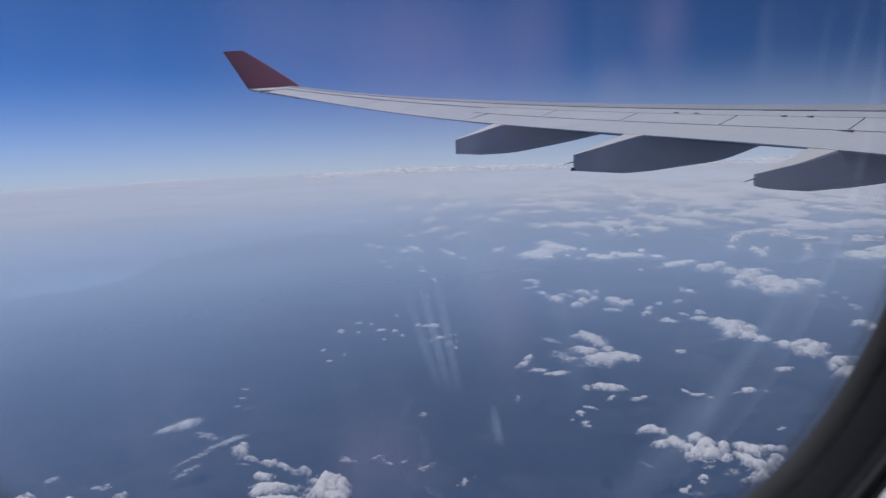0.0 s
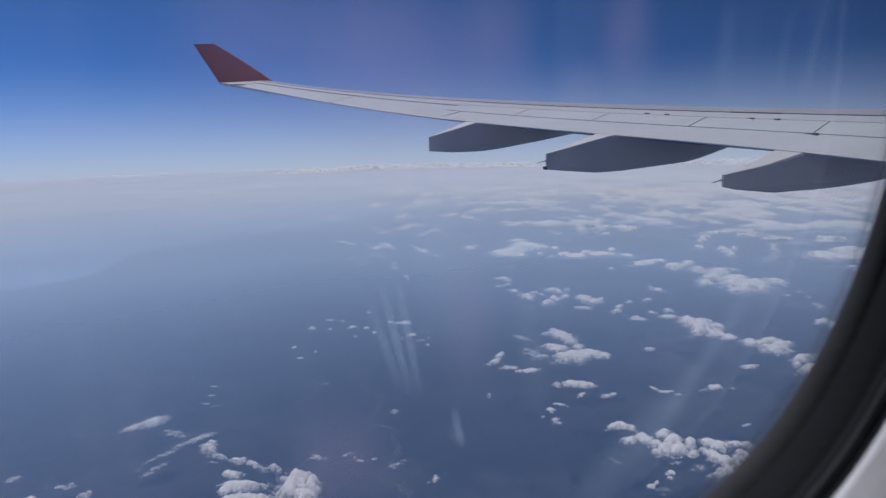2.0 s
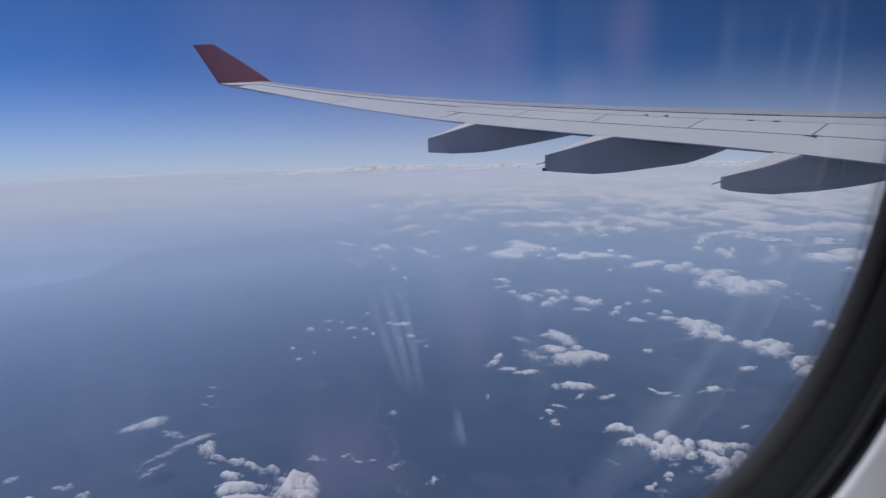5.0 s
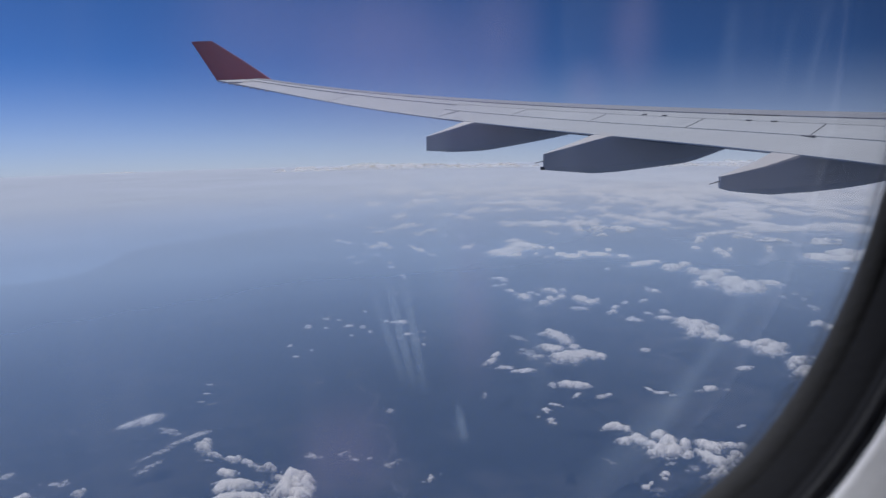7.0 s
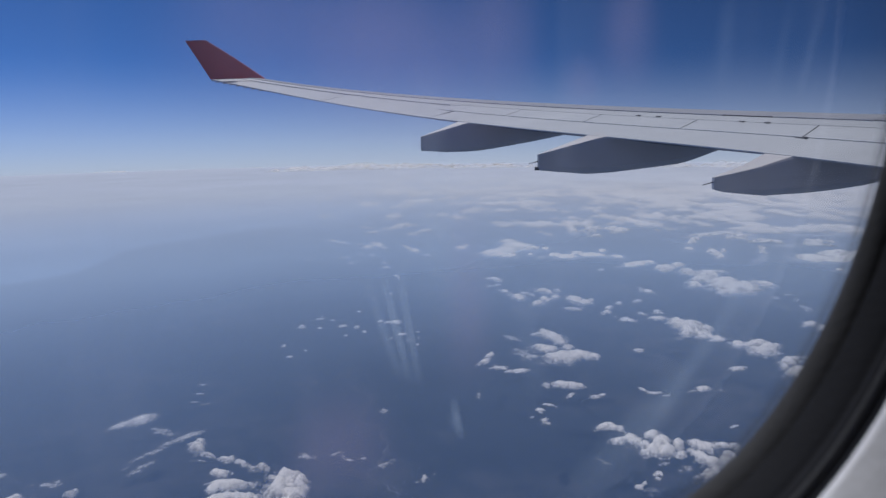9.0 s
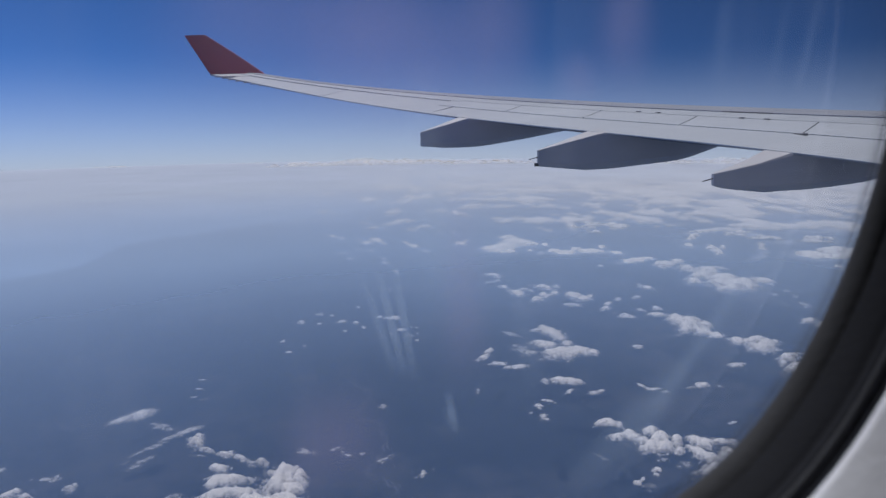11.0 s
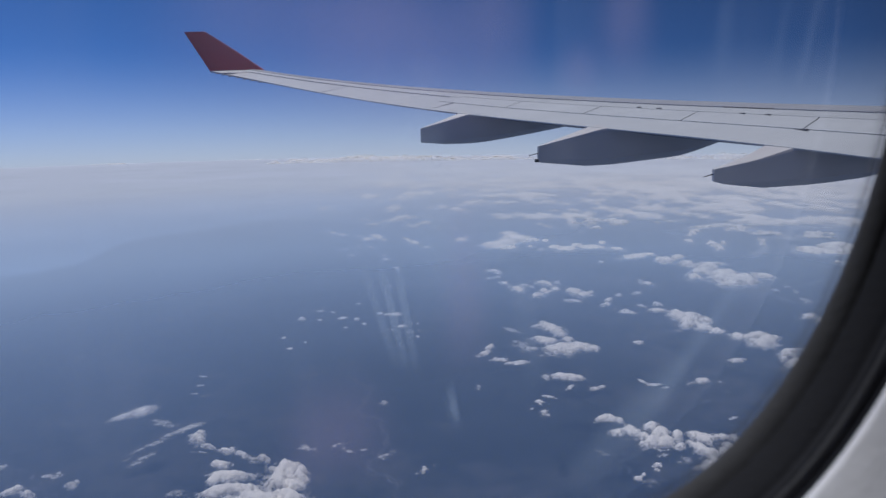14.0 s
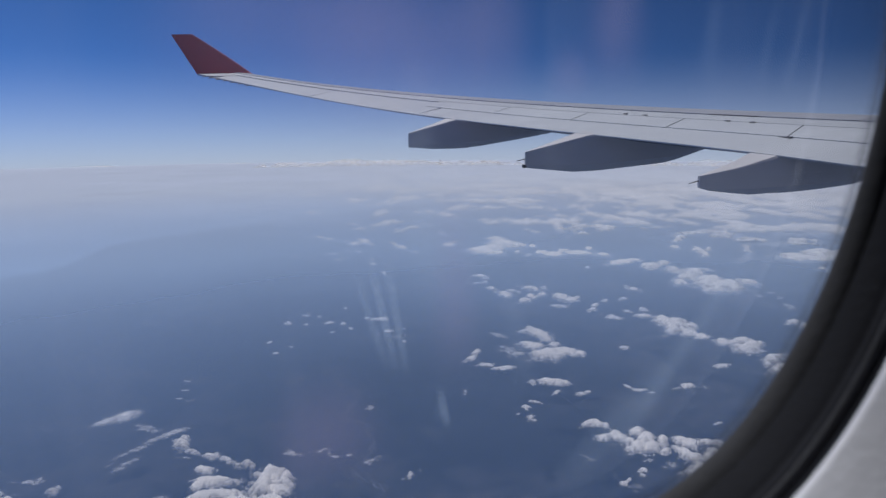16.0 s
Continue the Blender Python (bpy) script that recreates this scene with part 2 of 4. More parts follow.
def edge_fade_material():
    """Grey translucent ring on the pane along the seal, added to soften the edge, thinning out inwards."""
    m, n, l, p = mat("pane_edge_fade")
    n.remove(p)
    at = n.new("ShaderNodeAttribute")
    at.attribute_name = "thick"
    fine = noise_node(n, l, coords(n, l), 130, 4, 0.6)
    fac = math_node(n, l, "MULTIPLY", at.outputs["Fac"], math_node(n, l, "ADD", 0.45, math_node(n, l, "MULTIPLY", fine.outputs[0], 0.9)), True)
    tr, d, mx = n.new("ShaderNodeBsdfTransparent"), n.new("ShaderNodeBsdfTranslucent"), n.new("ShaderNodeMixShader")
    d.inputs["Color"].default_value = (0.085, 0.087, 0.097, 1)
    l.new(fac, mx.inputs[0])
    l.new(tr.outputs[0], mx.inputs[1])
    l.new(d.outputs[0], mx.inputs[2])
    l.new(mx.outputs[0], n["Material Output"].inputs["Surface"])
    return m


def mark_material(name, tint, strength):
    """A scratch, light beam or patch of glare painted on the pane: scatters a little sunlight, fading out at its rims.
    """
    m, n, l, p = mat(name)
    n.remove(p)
    at = n.new("ShaderNodeAttribute")
    at.attribute_name = "thick"
    fine = noise_node(n, l, coords(n, l, (1, 1, 0.3)), 60, 3, 0.5)
    fac = math_node(n, l, "MULTIPLY", at.outputs["Fac"], math_node(n, l, "MULTIPLY", math_node(n, l, "ADD", 0.5, fine.outputs[0]), strength), True)
    tr, sc, mx = n.new("ShaderNodeBsdfTransparent"), n.new("ShaderNodeBsdfTranslucent"), n.new("ShaderNodeMixShader")
    sc.inputs["Color"].default_value = (*tint, 1)
    l.new(fac, mx.inputs[0])
    l.new(tr.outputs[0], mx.inputs[1])
    l.new(sc.outputs[0], mx.inputs[2])
    l.new(mx.outputs[0], n["Material Output"].inputs["Surface"])
    return m


SCRATCH_BEAM, GLARE = mark_material("pane_scratch_beam", (0.70, 0.82, 0.95), 0.34), mark_material("pane_glare", (0.66, 0.52, 0.72), 0.25)
CLOUD, PANE, EDGE_FADE = cloud_material(), pane_material(), edge_fade_material()


# ---- mesh helpers ----
def mesh(name, verts, faces, material, smooth=True, thick=None):
    me = bpy.data.meshes.new(name)
    me.from_pydata([tuple(v) for v in verts], [], [tuple(int(i) for i in f) for f in faces])
    me.materials.append(material)
    if smooth:
        me.polygons.foreach_set("use_smooth", [True] * len(me.polygons))
    if thick is not None:
        a = me.attributes.new("thick", "FLOAT", "POINT")
        a.data.foreach_set("value", np.asarray(thick, dtype=np.float32))
    me.update()
    return me


def part(name, me, parent, label=""):
    ob = new(name, me)
    ob.parent = parent
    return tagged(ob, label)


def loft(rings, closed=True, caps=(True, True)):
    """Vertices and faces of a skin through rings of equally many points."""
    k = len(rings[0])
    verts = [p for r in rings for p in r]
    faces = []
    for i in range(len(rings) - 1):
        for j in range(k if closed else k - 1):
            a, b = i * k + j, i * k + (j + 1) % k
            faces.append((a, b, b + k, a + k))
    if caps[0]:
        faces.append(tuple(reversed(range(k))))
    if caps[1]:
        faces.append(tuple(range((len(rings) - 1) * k, len(rings) * k)))
    return verts, faces


def lattice(seed):
    return np.random.RandomState(seed).rand(64, 64)


def value_noise(x, y, tab):
    xi, yi = np.floor(x).astype(int), np.floor(y).astype(int)
    u, v = x - xi, y - yi
    u, v = u * u * (3 - 2 * u), v * v * (3 - 2 * v)
    x0, x1, y0, y1 = xi % 64, (xi + 1) % 64, yi % 64, (yi + 1) % 64
    return (tab[x0, y0] * (1 - u) + tab[x1, y0] * u) * (1 - v) + (tab[x0, y1] * (1 - u) + tab[x1, y1] * u) * v


def fbm(x, y, tab, octaves=5, gain=0.52, billow=False):
    total, amp, norm = 0, 1.0, 0
    c, s = math.cos(0.6), math.sin(0.6)
    for k in range(octaves):
        q = value_noise(x + 17.3 * k, y + 5.1 * k, tab)
        total = total + amp * (1 - np.abs(2 * q - 1) if billow else q)
        norm += amp
        x, y, amp = (c * x - s * y) * 2.03, (s * x + c * y) * 2.03, amp * gain
    return total / norm


# ---- land, sea and haze ----
HEIGHT, RADIUS = 130.0, 78300.0  # the eye over the land; the curve of the earth, to the same scale


def shell(name, alt, r0, r1, rings, spokes, material):
    """A cap of the curved earth at alt metres over the land."""
    verts, faces = [], []
    for i in range(rings + 1):
        r = r0 + (r1 - r0) * (i / rings) ** 1.6
        z = -HEIGHT + alt - r * r / (2 * RADIUS)
        verts += [(r * math.sin(2 * math.pi * j / spokes), r * math.cos(2 * math.pi * j / spokes), z) for j in range(spokes)]
    for i in range(rings):
        for j in range(spokes):
            a, b = i * spokes + j, i * spokes + (j + 1) % spokes
            faces.append((a, a + spokes, b + spokes, b))
    if r0 == 0:
        faces = faces[spokes:] + [(spokes + j, spokes + (j + 1) % spokes, 0) for j in range(spokes)]
    return new(name, mesh(name, verts, faces, material))


ground = tagged(shell("ground", 0, 0, 4950, 60, 96, ground_material()), "hazy dark blue-green land with a pale sea coast", "land", kind="structure")


def river(course, width):
    """A pale winding river bed with side channels, lying on the land."""
    rng = np.random.RandomState(4)
    bed = paint("river_bed", (0.012, 0.016, 0.021), (0.115, 0.11, 0.112), 0.8, (1, 1, 1), 0.10, 0.05, gloss=0.2)
    pts = np.array(course)
    for _ in range(5):  # finer and finer bends
        mid = 0.5 * (pts[:-1] + pts[1:])
        side = (pts[1:] - pts[:-1])[:, ::-1] * (1, -1)
        mid += side * rng.uniform(-0.24, 0.24, (len(mid), 1))
        full = np.empty((len(pts) + len(mid), 2))
        full[0::2], full[1::2] = pts, mid
        pts = full
    verts, faces = [], []
    for strand, wide in ((0.0, width), (2.2, 0.55 * width)):
        k = len(verts)
        for i, (x, y) in enumerate(pts):
            d = pts[min(i + 1, len(pts) - 1)] - pts[max(i - 1, 0)]
            n = np.array((-d[1], d[0])) / max(1e-6, np.hypot(*d))
            c = np.array((x, y)) + n * strand * math.sin(i * 0.14)
            w = wide * (0.45 + 0.55 * abs(math.sin(i * 0.37) * math.cos(i * 0.11)))
            for s in (-w, w):
                p = c + n * s
                verts.append((p[0], p[1], -HEIGHT + 0.05 + 0.03 * (strand > 0) - (p[0] ** 2 + p[1] ** 2) / (2 * RADIUS)))
        faces += [(k + 2 * i, k + 2 * i + 1, k + 2 * i + 3, k + 2 * i + 2) for i in range(len(pts) - 1)]
    return tagged(new("river", mesh("river", verts, faces, bed, False)), "pale winding river bed through dark land", "river", kind="structure")


river([(91, 350), (92, 318), (81, 298), (83, 276), (81, 261), (75, 250), (68, 243), (70, 231), (68, 217), (60, 201)], 0.55)
# distance haze painted as the tints and opacities of two sheets
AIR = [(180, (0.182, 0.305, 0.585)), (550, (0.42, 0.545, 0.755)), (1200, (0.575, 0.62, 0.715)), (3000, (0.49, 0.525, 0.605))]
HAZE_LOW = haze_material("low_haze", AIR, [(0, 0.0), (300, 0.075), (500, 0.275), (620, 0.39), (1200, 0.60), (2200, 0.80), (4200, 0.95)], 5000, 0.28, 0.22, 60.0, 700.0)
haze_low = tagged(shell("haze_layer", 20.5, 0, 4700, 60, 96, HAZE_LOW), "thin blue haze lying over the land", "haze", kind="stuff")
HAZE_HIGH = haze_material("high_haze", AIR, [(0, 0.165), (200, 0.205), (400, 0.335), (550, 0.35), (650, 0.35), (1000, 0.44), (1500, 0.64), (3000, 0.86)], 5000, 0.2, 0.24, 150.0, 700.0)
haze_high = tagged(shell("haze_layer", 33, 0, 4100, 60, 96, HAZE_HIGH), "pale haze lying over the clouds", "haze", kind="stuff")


# ---- clouds ----
def worley(x, y, seed):
    """Distance to the nearest of many scattered points, one in each unit cell."""
    tab = np.random.RandomState(seed).rand(64, 64, 2)
    xi, yi = np.floor(x).astype(int), np.floor(y).astype(int)
    best = np.full(x.shape, 9.0)
    for i in (-1, 0, 1):
        for j in (-1, 0, 1):
            c = tab[(xi + i) % 64, (yi + j) % 64]
            best = np.minimum(best, (xi + i + c[..., 0] - x) ** 2 + (yi + j + c[..., 1] - y) ** 2)
    return np.sqrt(best)


def blur(a, times):
    """Smooths a grid with a small box, so many times."""
    for _ in range(times):
        b = np.pad(a, 1, mode="edge")
        a = (b[:-2] + b[1:-1] + b[2:]) / 3
        a = (a[:, :-2] + a[:, 1:-1] + a[:, 2:]) / 3
    return a


def sheet(name, x, y, top, low, thick, use):
    """A closed sheet of vapour over the grid points in use: an upper and a lower skin."""
    cell = use[:-1, :-1] & use[1:, :-1] & use[1:, 1:] & use[:-1, 1:]
    keep = np.zeros(use.shape, bool)
    for a, b in ((slice(None, -1), slice(None, -1)), (slice(1, None), slice(None, -1)), (slice(1, None), slice(1, None)), (slice(None, -1), slice(1, None))):
        keep[a, b] |= cell
    m = int(keep.sum())
    idx = -np.ones(use.shape, int)
    idx[keep] = np.arange(m)
    ci, cj = np.nonzero(cell)
    q = np.stack([idx[ci, cj], idx[ci + 1, cj], idx[ci + 1, cj + 1], idx[ci, cj + 1]], 1)
    t = thick[keep]
    verts = np.stack([x[keep], y[keep], top[keep]], 1)
    if low is not None:
        verts = np.concatenate([verts, np.stack([x[keep], y[keep], low[keep]], 1)])
        q, t = np.concatenate([q, q[:, ::-1] + m]), np.concatenate([t, 0.5 * t])
    return mesh(name, verts, q, CLOUD, True, t)


KINDS = {  # how ragged, how puffy, label
    "heap": (0.50, 1.0, "large white heaped cumulus cloud above dark land"),
    "cumulus": (0.58, 0.9, "white puffy cumulus cloud over hazy land"),
    "puff": (0.8, 0.8, "small puff of white cloud over hazy land"),
    "lens": (0.10, 0.15, "smooth white lens-shaped cloud above dark land"),
    "streak": (0.35, 0.1, "thin slanting streak of white cloud over hazy land"),
    "wisp": (1.0, 0.25, "thin torn wisp of white cloud over hazy land"),
}
serial = 0


def cloud(kind, az, dist, *lumps):
    """A cloud of one or more lumps at a bearing and distance. A lump: across, away, half length, half width, turn, height, thickness."""
    global serial
    serial += 1
    seed, tab = serial * 13 + 5, lattice(serial * 7 + 3)
    ragged, puffy, label = KINDS[kind]
    fine = dist / 1228
    deep = fine / (110 / math.hypot(110, dist))
    reach = [1.5 * math.hypot(p[2] * math.cos(radians(p[4])), p[3] * math.sin(radians(p[4]))) for p in lumps]
    depth = [1.5 * math.hypot(p[2] * math.sin(radians(p[4])), p[3] * math.cos(radians(p[4]))) for p in lumps]
    x0, x1 = min(p[0] - r for p, r in zip(lumps, reach)), max(p[0] + r for p, r in zip(lumps, reach))
    y0, y1 = min(p[1] - r for p, r in zip(lumps, depth)), max(p[1] + r for p, r in zip(lumps, depth))
    nx, ny = int(min(300, max(22, (x1 - x0) / (0.9 * fine)))), int(min(220, max(18, (y1 - y0) / (0.7 * deep))))
    X, Y = np.meshgrid(np.linspace(x0, x1, nx), np.linspace(y0, y1, ny), indexing="ij")
    size = sum(math.sqrt(p[2] * p[3]) for p in lumps) / len(lumps)
    ox, oy = seed % 41, seed % 29
    wx = X + 0.55 * size * (fbm(X / size + ox, Y / size + oy, tab, 4) - 0.5)
    wy = Y + 0.55 * size * (fbm(X / size + oy + 9, Y / size + ox + 5, tab, 4) - 0.5)
    total, dens, high = 0, 0, 0
    for px, py, rx, ry, turn, h, thick in lumps:
        c, s = math.cos(radians(turn)), math.sin(radians(turn))
        u, v = (c * (wx - px) + s * (wy - py)) / rx, (c * (wy - py) - s * (wx - px)) / ry
        w = np.exp(np.clip(7 * (1 - np.sqrt(u * u + v * v)), -30, 8))
        total, dens, high = total + w, dens + w * thick, high + w * h
    body, dens, high = np.log(total) / 7, dens / total, high / total
    grain = 1.3 * size / max(1.0, min(2.2, size / (7 * fine)))
    f = body + 2 * ragged * (fbm(X / grain + oy, Y / grain + ox, tab, 6, 0.58) - 0.5)
    inside = np.clip(f, 0, 1)
    c1, c2 = 0.62 * size, 0.24 * size
    p1 = np.sqrt(np.clip(1 - (worley(wx / c1 + ox, wy / c1 + oy, seed) / 0.8) ** 2, 0, 1))
    p2 = np.sqrt(np.clip(1 - (worley(wx / c2 + oy, wy / c2 + ox, seed + 1) / 0.8) ** 2, 0, 1))
    rim = np.clip(1.6 * f, 0, 1)
    top = blur(high * (0.85 * inside ** 0.8 + puffy * rim * (0.30 * p1 + 0.10 * p2)), 2)
    torn = fbm(X / (0.45 * grain) + ox, Y / (0.6 * grain) + oy, tab, 5, 0.6) - 0.5
    thick = np.clip((f + 0.40 + 1.8 * min(0.6, ragged) * torn) / 1.05, 0, 1) ** 1.2 * np.minimum(1.1, dens * (1.3 if kind == "puff" else 1.1))
    me = sheet("cloud", X, Y, top, -0.08 * high * rim - 0.02 if puffy > 0.3 else None, thick, f > -0.42)
    ob = new("cloud", me)
    a = radians(az)
    ob.matrix_basis = pose(dist * math.sin(a), dist * math.cos(a), -HEIGHT + 19.6 - dist * dist / (2 * RADIUS), 0, 0, -az)
    tagged(ob, label, "cloud", "fair-weather clouds")


cloud("lens", -3.1, 281, (2.3, 1.8, 6.8, 4.5, 37, 1.3, 1), (-4.2, -0.2, 5.7, 2.8, 26, 0.8, 0.9))
cloud("wisp", -1.1, 265, (-0, 1.9, 5.3, 2.6, -52, 0.3, 0.45), (-2.9, 6.3, 2.2, 1.3, -45, 0.1, 0.4), (2.2, -1.7, 2.3, 1.5, -60, 0.2, 0.35))
cloud("streak", 0.3, 256, (1.9, 3, 7, 2.2, 29, 0.2, 0.7), (-3.4, -0.2, 4.6, 1.7, 30, 0.2, 0.5))
cloud("streak", -2.5, 247, (2.2, 3.2, 5.2, 1.9, 27, 0.2, 0.5), (-2.9, 0, 4.5, 1.5, 36, 0.2, 0.4))
cloud("streak", -3.2, 238, (2.4, 2.9, 4.5, 1.6, 37, 0.2, 0.5), (-1.1, -0.6, 3.4, 1.5, 31, 0.2, 0.45), (-3.6, 3.4, 2.8, 1.1, 38, 0.1, 0.25))
cloud("cumulus", 1.6, 244, (-1.2, 2.5, 5.6, 2.4, -80, 2.4, 0.85), (0.3, 8.1, 2.7, 1.7, -77, 1.2, 0.8), (2.1, -4.3, 4.6, 1.6, -55, 1.2, 0.6), (-1, -7.3, 3, 0.9, -25, 0.5, 0.35))
cloud("heap", 4.8, 206, (-5.5, 28, 3.1, 2.1, -37, 1, 0.85), (-3, 28.8, 1.8, 1.3, -53, 0.7, 0.8), (-0.7, 23.9, 4.3, 1.4, -50, 0.9, 0.75), (-7.1, 18.4, 3.9, 2.7, -45, 1.5, 0.95), (-3.4, 9.8, 8.1, 2.5, -21, 1.4, 0.95), (-8.9, 8.3, 3.8, 2.2, 49, 1.4, 0.95), (-5.6, 9.1, 4.3, 2.9, -40, 1.7, 1), (-1.1, -0.8, 8.4, 3.6, -11, 2.1, 0.95), (-7.7, 0.1, 7.2, 3.7, 6, 2.1, 0.95), (3.5, -10.3, 11.9, 5.3, -23, 3.4, 1), (9.9, -1.2, 5.9, 4.5, -67, 3.1, 0.9))
cloud("heap", 8.2, 207, (-6.4, 15.6, 4.9, 2.2, -82, 2.2, 0.6), (-9.4, 16.2, 2.6, 1.7, -73, 1.2, 0.5), (1.2, 7, 5.7, 4.5, -61, 2.8, 1), (4.9, 1.9, 5.7, 2.8, -89, 3.1, 0.9), (-1.6, 1.3, 4.9, 3.8, -56, 2.4, 0.95), (1.7, -3.6, 4.7, 3.4, -32, 2.1, 0.9), (0.1, -11.2, 7.6, 4.3, -23, 2.8, 0.9), (-3.8, 8.3, 3.1, 2.1, -77, 1.6, 0.6))
cloud("wisp", -0.7, 210, (0, 1.5, 4.2, 2, -11, 0.3, 0.35))
cloud("wisp", -12.4, 256, (0, 1.9, 2.7, 2, 39, 0.2, 0.55))
cloud("wisp", -9.3, 241, (-0.8, 1.7, 3.8, 1.3, -38, 0.2, 0.6), (2.1, 2, 1.6, 1.3, -90, 0.2, 0.5))
cloud("cumulus", -8.0, 231, (-0.4, 0.3, 2.7, 1.8, -87, 1.5, 0.6), (1.3, 1.9, 1.6, 0.9, -77, 0.8, 0.6))
cloud("cumulus", -11.7, 236, (-1.8, 1.9, 3.8, 2.4, 13, 1.3, 0.85), (0.5, 3.8, 2.2, 1.2, -64, 1, 0.8), (2.7, -2.6, 3.2, 1.7, -55, 1.3, 0.75))
cloud("cumulus", -14.5, 248, (-0.7, -0.1, 4.3, 2.8, -40, 1.7, 0.85), (2.1, 1.8, 2.8, 1.4, -66, 1.2, 0.8))
cloud("puff", 2.2, 311, (0, 2, 2.8, 1.2, -38, 0.5, 0.5))
cloud("puff", 1.9, 300, (-0, 2, 1.6, 1, -38, 0.4, 0.6))
cloud("wisp", 1.4, 291, (0, 2.3, 2.2, 1, -43, 0.1, 0.45))
cloud("wisp", 2.3, 287, (-0, 2.2, 2, 1.2, 16, 0.1, 0.45))
cloud("puff", 10.3, 392, (0, 1.6, 5.1, 1.9, 77, 1, 0.9))
cloud("puff", 11.9, 407, (-0.5, 0.9, 3.1, 2.4, 24, 0.6, 0.55), (1.2, 6, 2.2, 1.6, -70, 0.5, 0.4))
cloud("puff", 12.9, 401, (0, 2.6, 2.1, 1.6, -69, 0.4, 0.5))
cloud("puff", 11.8, 386, (0, 2.5, 1.9, 1.5, -65, 0.4, 0.65))
cloud("puff", 13.6, 387, (0.8, 2.7, 2.9, 2.8, 22, 0.7, 0.85), (-1.8, 1.2, 2.1, 1.7, -42, 0.4, 0.7))
cloud("puff", 14.9, 384, (0, 2, 3.2, 1.6, -87, 0.8, 0.75))
cloud("puff", 15.1, 418, (-0, 2.5, 2.7, 1.7, 85, 0.6, 0.65))
cloud("puff", 15.5, 374, (0, 2.3, 3, 1.4, -63, 0.5, 0.75))
cloud("puff", 13.9, 368, (0, 2.4, 1.8, 1.5, -61, 0.4, 0.5))
cloud("puff", 16.9, 393, (0, 2.2, 3, 1.6, 81, 0.7, 0.65))
cloud("cumulus", 18.0, 391, (1.2, 1.6, 4.7, 3.7, 43, 1.1, 1), (-3, 1.6, 2.9, 2.5, -55, 0.7, 0.85))
cloud("puff", 18.7, 366, (0, 2.1, 2.8, 2.5, 0, 0.6, 0.95))
cloud("puff", 19.8, 369, (-1.5, 2.6, 1.7, 1.2, -84, 0.4, 0.5), (1.3, 2.3, 1.6, 1.5, -41, 0.4, 0.45))
cloud("puff", 17.8, 359, (0, 2.4, 1.6, 1.2, -81, 0.4, 0.5))
cloud("wisp", 19.4, 355, (0, 2.7, 2.7, 2.4, 15, 0.2, 0.5))
cloud("puff", 20.1, 358, (0, 2.4, 1.6, 1.5, -63, 0.4, 0.45))
cloud("puff", 20.0, 346, (-0, 2.2, 1.9, 1.3, -86, 0.5, 0.55))
cloud("puff", 8.8, 357, (0, 2.4, 2.3, 1.1, 57, 0.4, 0.75))
cloud("puff", 10.5, 346, (-0, 2.3, 1.5, 1, -80, 0.4, 0.5))
cloud("puff", 9.2, 338, (0, 2.2, 2, 1.5, -23, 0.4, 0.75))
cloud("puff", 17.8, 463, (0, 2.4, 3.9, 1.4, -89, 0.8, 0.65))
cloud("puff", 11.2, 298, (0, 1.8, 1.9, 1.5, -44, 0.5, 0.3))
cloud("cumulus", 13.5, 708, (-4, 8.5, 12.6, 5.6, -60, 1.3, 0.7), (5, -5.8, 8.8, 6, -76, 1.3, 0.75))
cloud("cumulus", 16.5, 673, (-5.5, -4.5, 13.1, 8.6, -80, 2, 0.75), (4.5, 6.4, 19, 6.4, -78, 2.4, 0.8), (9.7, -13.6, 10.1, 4.8, -88, 1.6, 0.6), (-12.3, 13.5, 8.2, 4.4, -84, 1.2, 0.5))
cloud("cumulus", 19.9, 640, (-6.6, 14.5, 19.9, 3.6, -78, 1.9, 0.7), (0.4, -0.7, 17, 4.8, -80, 2.3, 0.75), (11, -24.1, 7.4, 4.3, -77, 1.2, 0.85))
cloud("puff", 11.2, 607, (-0, 3.4, 4.4, 2.9, 86, 0.7, 0.6))
cloud("puff", 14.1, 613, (0, 3, 6.1, 5.6, 22, 0.8, 0.55))
cloud("puff", 14.8, 586, (-1.9, 0.1, 6.2, 3.3, -85, 0.9, 0.75), (3.4, 7.8, 4.3, 2.9, -80, 0.6, 0.4))
cloud("puff", 15.3, 628, (0, 2.6, 7.2, 3.1, -87, 1, 0.6))
cloud("puff", 16.3, 622, (0, 3, 5.9, 3.5, -84, 0.8, 0.65))
cloud("puff", 17.4, 578, (-0, 3, 5.1, 2.4, -87, 0.8, 0.65))
cloud("puff", 17.5, 560, (0, 2.9, 5.2, 3, -73, 0.8, 0.75))
cloud("puff", 18.4, 521, (-0.6, 5.3, 6.4, 2.4, -81, 1, 0.8), (1.5, -4.8, 3.2, 1.7, -87, 0.6, 0.5))
cloud("wisp", 19.3, 585, (0, 4.4, 5, 3.9, 86, 0.2, 0.45))
cloud("wisp", 22.6, 515, (-2.2, 2.4, 4.4, 2.9, 78, 0.2, 0.5), (3.4, 6.2, 3.9, 2.2, -89, 0.2, 0.45))
cloud("wisp", 10.0, 854, (1.7, 9.3, 19.4, 10.4, -63, 0.4, 0.5), (-5.2, -4.5, 10.5, 5.8, -80, 0.3, 0.4))
cloud("wisp", 9.8, 758, (-0, 5.8, 7, 4.5, -73, 0.2, 0.4))
